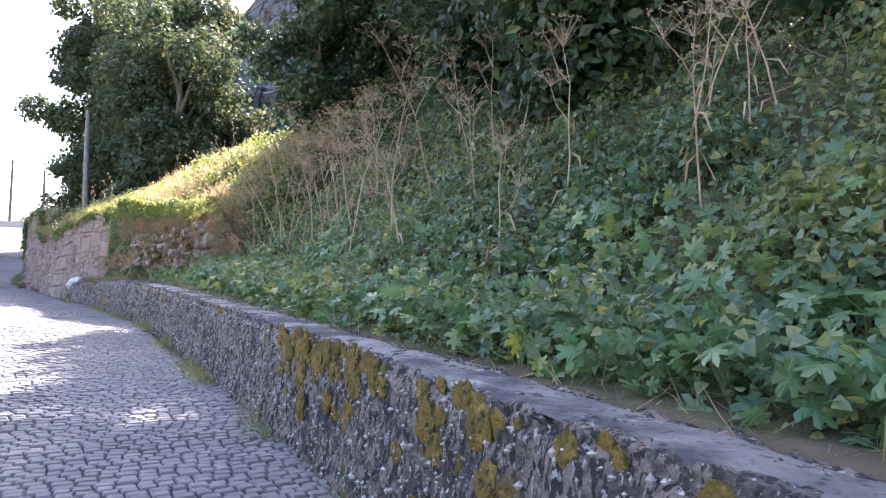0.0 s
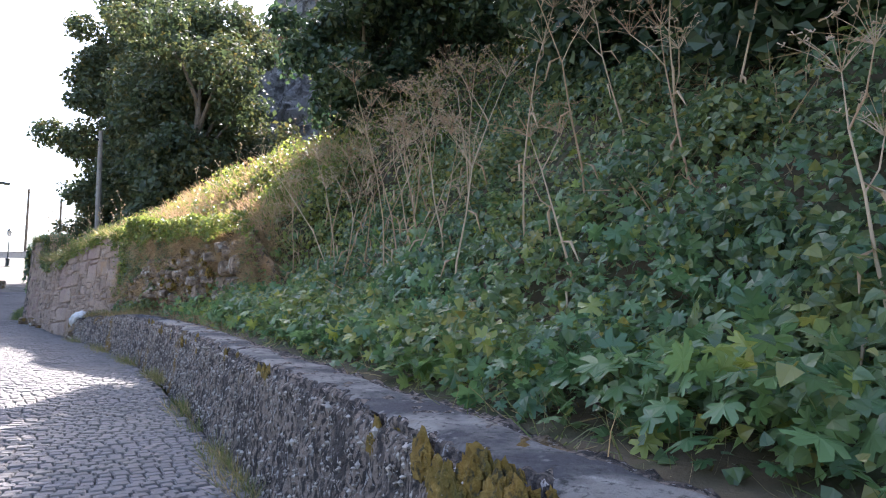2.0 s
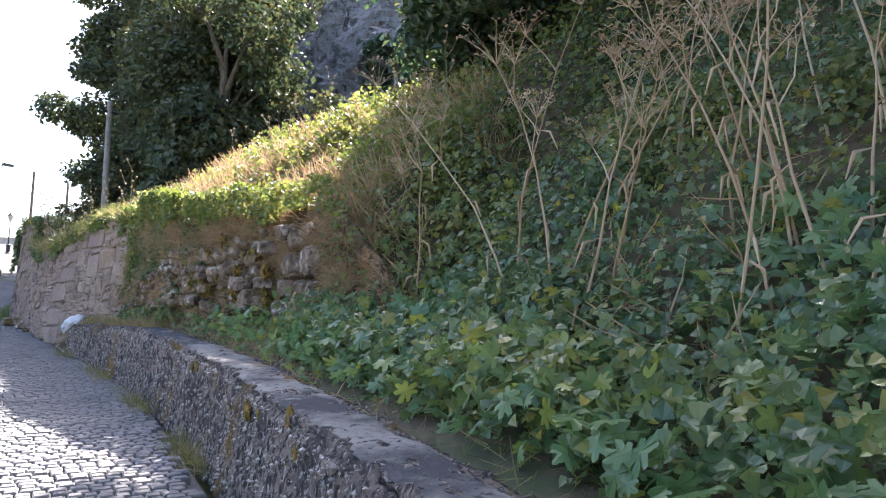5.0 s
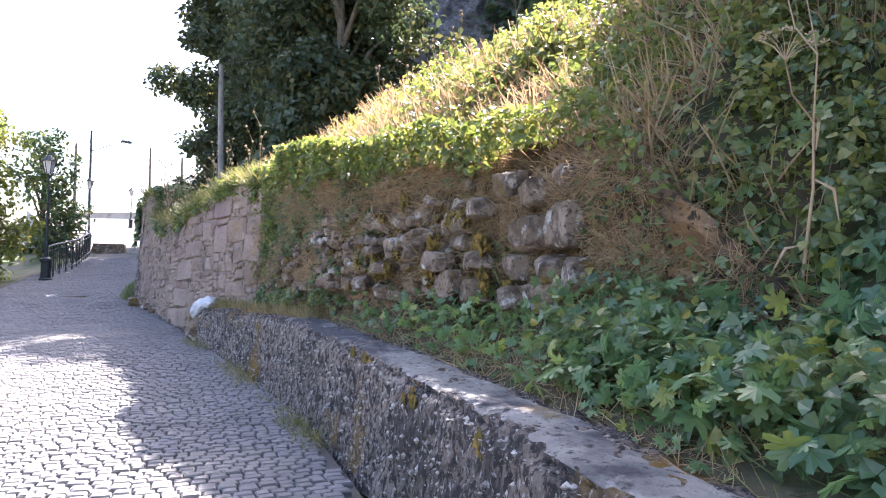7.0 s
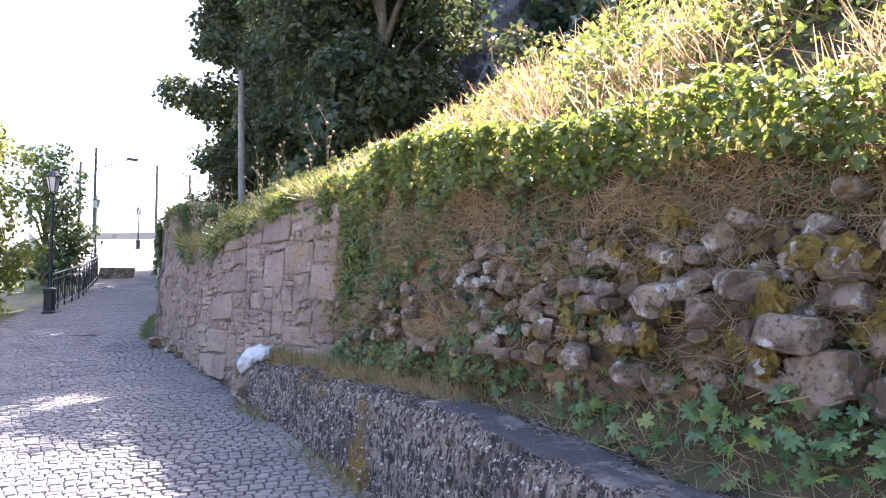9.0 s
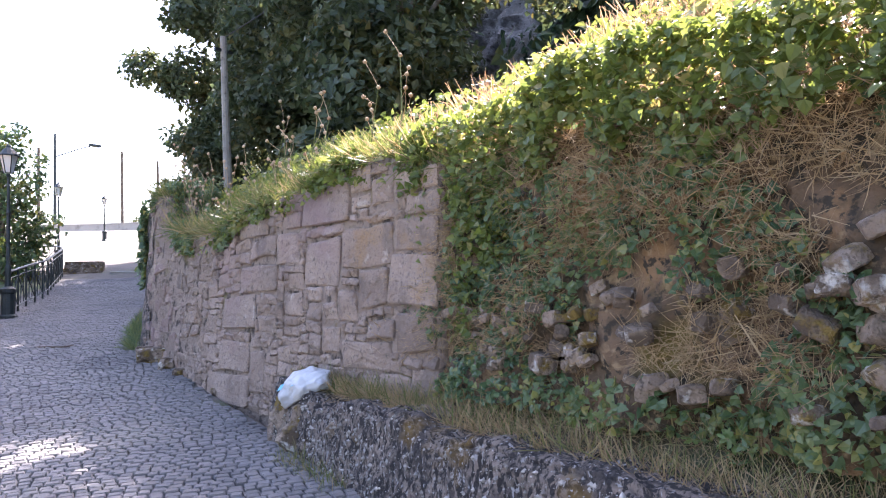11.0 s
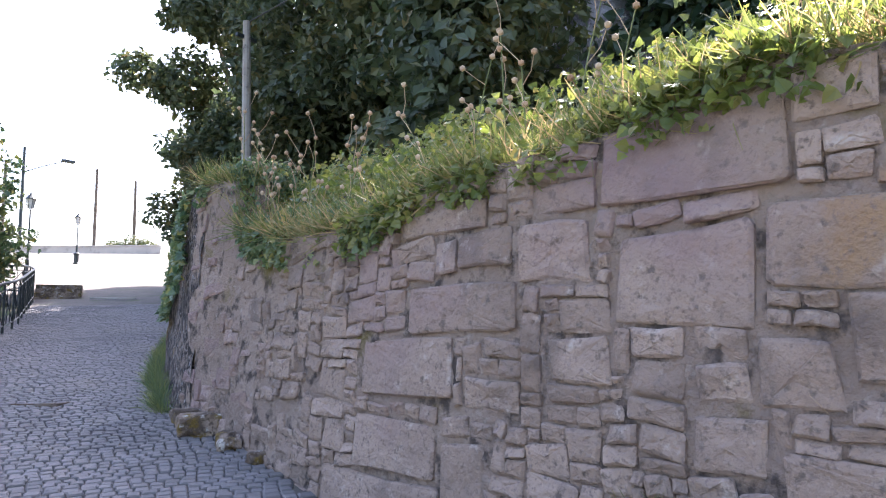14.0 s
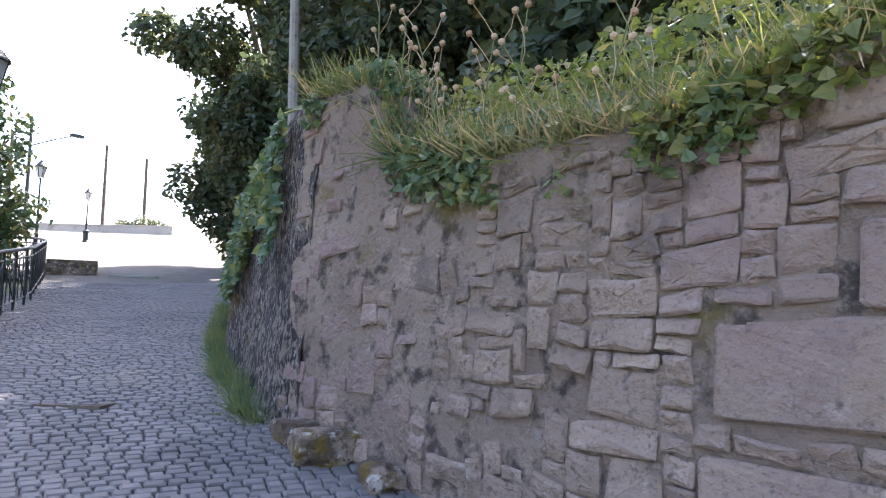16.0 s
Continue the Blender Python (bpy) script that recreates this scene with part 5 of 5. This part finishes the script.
# the larger stones where the face ends: place along the bank, height, width, height of the stone
for s, z, w, h in ((14.78, 3.07, 0.44, 0.46), (15.14, 3.03, 0.40, 0.32), (15.40, 3.46, 0.28, 0.27), (15.12, 3.34, 0.31, 0.28), (15.66, 2.83, 0.34, 0.21), (15.28, 2.78, 0.36, 0.26), (14.92, 2.76, 0.40, 0.22), (14.96, 2.55, 0.46, 0.30), (15.33, 2.52, 0.38, 0.26), (15.68, 2.58, 0.42, 0.28), (15.97, 2.66, 0.34, 0.28), (15.64, 3.28, 0.23, 0.22), (16.88, 3.02, 0.27, 0.25), (16.37, 3.08, 0.30, 0.20), (15.93, 3.16, 0.26, 0.22), (16.1, 2.85, 0.36, 0.22), (14.60, 2.70, 0.26, 0.30), (14.75, 3.42, 0.24, 0.2)):
    x, y, _ = recess(np.array(s), np.array(min(1.0, max(0.0, (z - float(face_base(s)) + 0.25) / 1.45))))
    ob = new("field_stone", rng.choice(shapes))
    ob.parent = wall_recess
    ob.matrix_basis = Matrix.Translation((float(x) - 0.05, float(y) - 0.10, z)) @ Euler((rng.uniform(-0.2, 0.2), rng.uniform(-0.25, 0.25), math.atan2(DY, DX) + rng.uniform(-0.5, 0.2))).to_matrix().to_4x4() @ Matrix.Diagonal((w * 0.64, 0.17, h * 0.62, 1))

# moss on the field stones
for k in range(26):
    s = rng.choice([rng.uniform(15.3, 16.6), rng.uniform(16.0, 17.6)])
    f = rng.uniform(0.2, 0.72)
    x, y, z = recess(np.array(s), np.array(f))
    bm = bmesh.new()
    bmesh.ops.create_icosphere(bm, subdivisions=3, radius=1.0)
    r = rng.uniform(0.06, 0.15)
    for v in bm.verts:
        q = v.co * 2.2 + Vector((k * 3.0, 1, 0))
        v.co *= r * (1 + 0.5 * noise.noise(q) + 0.4 * noise.noise(q * 3.3))
        v.co = Vector((v.co.x * 1.25, v.co.y * 0.5, v.co.z * 0.85))
    me = bpy.data.meshes.new("moss_cushion")
    bm.to_mesh(me)
    bm.free()
    me.materials.append(M_MOSS)
    ob = new("moss_cushion", me)
    ob.location, ob.rotation_euler = (float(x) - 0.04, float(y) - 0.10, float(z)), (0, 0, math.atan2(DY, DX) - 0.3)
    tagged(ob, "olive-ochre moss cushion on the field stones", "moss", "moss cushions")

# pebbles in the mortar of the low wall
n = 15000
pu, pw = RNG.uniform(-2, 24, n), RNG.random(n) * 0.97
ux, uy, uz = low_wall(pu, pw)
siz = 0.0035 + 0.019 * RNG.random(n) ** 4
ico = np.array([(0, 0, 1), (0.9, 0, 0.2), (0.28, 0.85, 0.2), (-0.72, 0.53, 0.2), (-0.72, -0.53, 0.2), (0.28, -0.85, 0.2), (0, 0, -1)])
icf = np.array([(0, 1, 2), (0, 2, 3), (0, 3, 4), (0, 4, 5), (0, 5, 1), (6, 2, 1), (6, 3, 2), (6, 4, 3), (6, 5, 4), (6, 1, 5)])
pv = np.stack([ux, uy, uz], -1)[:, None, :] + siz[:, None, None] * ico[None] * (0.6 + 0.8 * RNG.random((n, 1, 3)))
pf = icf[None] + (np.arange(n) * 7)[:, None, None]
tagged(big_mesh("pebble", pv.reshape(-1, 3), pf.reshape(-1, 3), M_PEBBLE, wall_low), "small pale pebbles set in the mortar", kind="stuff")

# moss cushions on the low wall's edge
for k in range(120):
    s = rng.choice([rng.gauss(3.9, 0.35), rng.gauss(3.0, 0.3), rng.gauss(1.6, 0.4), rng.uniform(0, 17)]) if k > 2 else (7.55, 7.62, 7.5)[k]
    w = 1.02 - abs(rng.gauss(0, 0.32 if 1.0 < s < 5.0 else 0.12)) if k > 2 else 0.98 - 0.04 * k
    x, y, z = low_wall(np.array(s), np.array(max(0.25, min(w, 1.1))))
    bm = bmesh.new()
    bmesh.ops.create_icosphere(bm, subdivisions=3, radius=1.0)
    r = rng.uniform(0.03, 0.095) if 1.0 < s < 5.0 else rng.uniform(0.03, 0.07)
    for v in bm.verts:
        q = v.co * 2.5 + Vector((k * 2.0, 0, 0))
        v.co *= r * (1 + 0.5 * noise.noise(q) + 0.45 * noise.noise(q * 3))
        v.co = Vector((v.co.x * rng.uniform(1.0, 1.02), v.co.y * 0.24, v.co.z * 1.15))
    me = bpy.data.meshes.new("moss_cushion")
    bm.to_mesh(me)
    bm.free()
    me.materials.append(M_MOSS)
    ob = new("moss_cushion", me)
    ob.location, ob.rotation_euler = (float(x), float(y), float(z)), (0, 0, math.atan2(DY, DX))
    tagged(ob, "ochre-brown moss cushion growing on the low wall", "moss", "moss cushions")

# setts: slightly arched rows across the lane
def sett_arrays(cells):
    """Chamfered, slightly domed stones; cells: arrays of s, v, half length, half width, turn, lift."""
    s, v, a, b, turn, lift = cells
    x, y = place(s, v)
    z = road_z(x, y) + lift
    ex = 0.4
    slope_s = (road_z(x + DX * ex, y + DY * ex) - road_z(x, y)) / ex
    t = np.array([(-1, -1), (1, -1), (1, 1), (-1, 1)], float)
    out = []
    for shrink, dz in ((1.0, -0.05), (1.0, -0.006), (0.8, 0.006)):
        j = 1 + 0.06 * RNG.normal(size=(len(s), 4, 2))
        p = t[None] * shrink * (j if shrink < 1 else 1)
        du = p[:, :, 0] * a[:, None] * np.cos(turn)[:, None] - p[:, :, 1] * b[:, None] * np.sin(turn)[:, None]
        dv = p[:, :, 0] * a[:, None] * np.sin(turn)[:, None] + p[:, :, 1] * b[:, None] * np.cos(turn)[:, None]
        out.append(np.stack([x[:, None] + DX * du + DY * dv, y[:, None] + DY * du - DX * dv, z[:, None] + dz + du * slope_s[:, None]], axis=-1))
    verts = np.concatenate(out, axis=1)
    f = [(0, 1, 5, 4), (1, 2, 6, 5), (2, 3, 7, 6), (3, 0, 4, 7), (4, 5, 9, 8), (5, 6, 10, 9), (6, 7, 11, 10), (7, 4, 8, 11), (8, 9, 10, 11)]
    return verts, np.array(f)


PITCH_S, PITCH_V = 0.092, 0.122
cs, cv, ca, cb, ct, cl = [], [], [], [], [], []
row = 0
s = -3.0
while s < 46:
    lo, hi = float(lane_edge_left(s)) + 0.2, float(lane_edge_right(s)) - 0.14
    v = lo + (row % 2) * PITCH_V * 0.5 + 0.04 * rng.random()
    while v < hi:
        w = PITCH_V * rng.uniform(0.8, 1.22)
        mid = (v + w / 2 - (lo + hi) / 2)
        arch = 0.045 * math.cos(mid * 2.4) + 0.05 * math.sin(0.9 * mid + 0.35 * s)
        cs.append(s + arch + rng.uniform(-0.008, 0.008))
        cv.append(v + w / 2)
        ca.append(PITCH_S * rng.uniform(0.42, 0.47))
        cb.append(w / 2 - 0.006)
        ct.append(rng.uniform(-0.06, 0.06) - 0.10 * math.sin(mid * 2.4))
        cl.append(rng.uniform(-0.007, 0.007) + 0.012 * math.sin(0.8 * s + mid))
        v += w
    s += PITCH_S
    row += 1
cells = np.array([cs, cv, ca, cb, ct, cl])
near = (cells[0] > 6.5) & (cells[0] < 9.5) & (cells[1] > -1.6)
idx = np.where(near)[0][:300]
mask = np.ones(cells.shape[1], bool)
mask[idx] = False
vv, ff = sett_arrays(cells[:, mask])
m = vv.shape[0]
tagged(big_mesh("sett", vv.reshape(-1, 3), (ff[None] + (np.arange(m) * 12)[:, None, None]).reshape(-1, 4), M_SETT, road), "grey granite setts in slightly arched rows", kind="stuff")
vv, ff = sett_arrays(cells[:, idx])
for k in range(len(idx)):
    link_mesh("sett", vv[k], ff, M_SETT_PART, road)
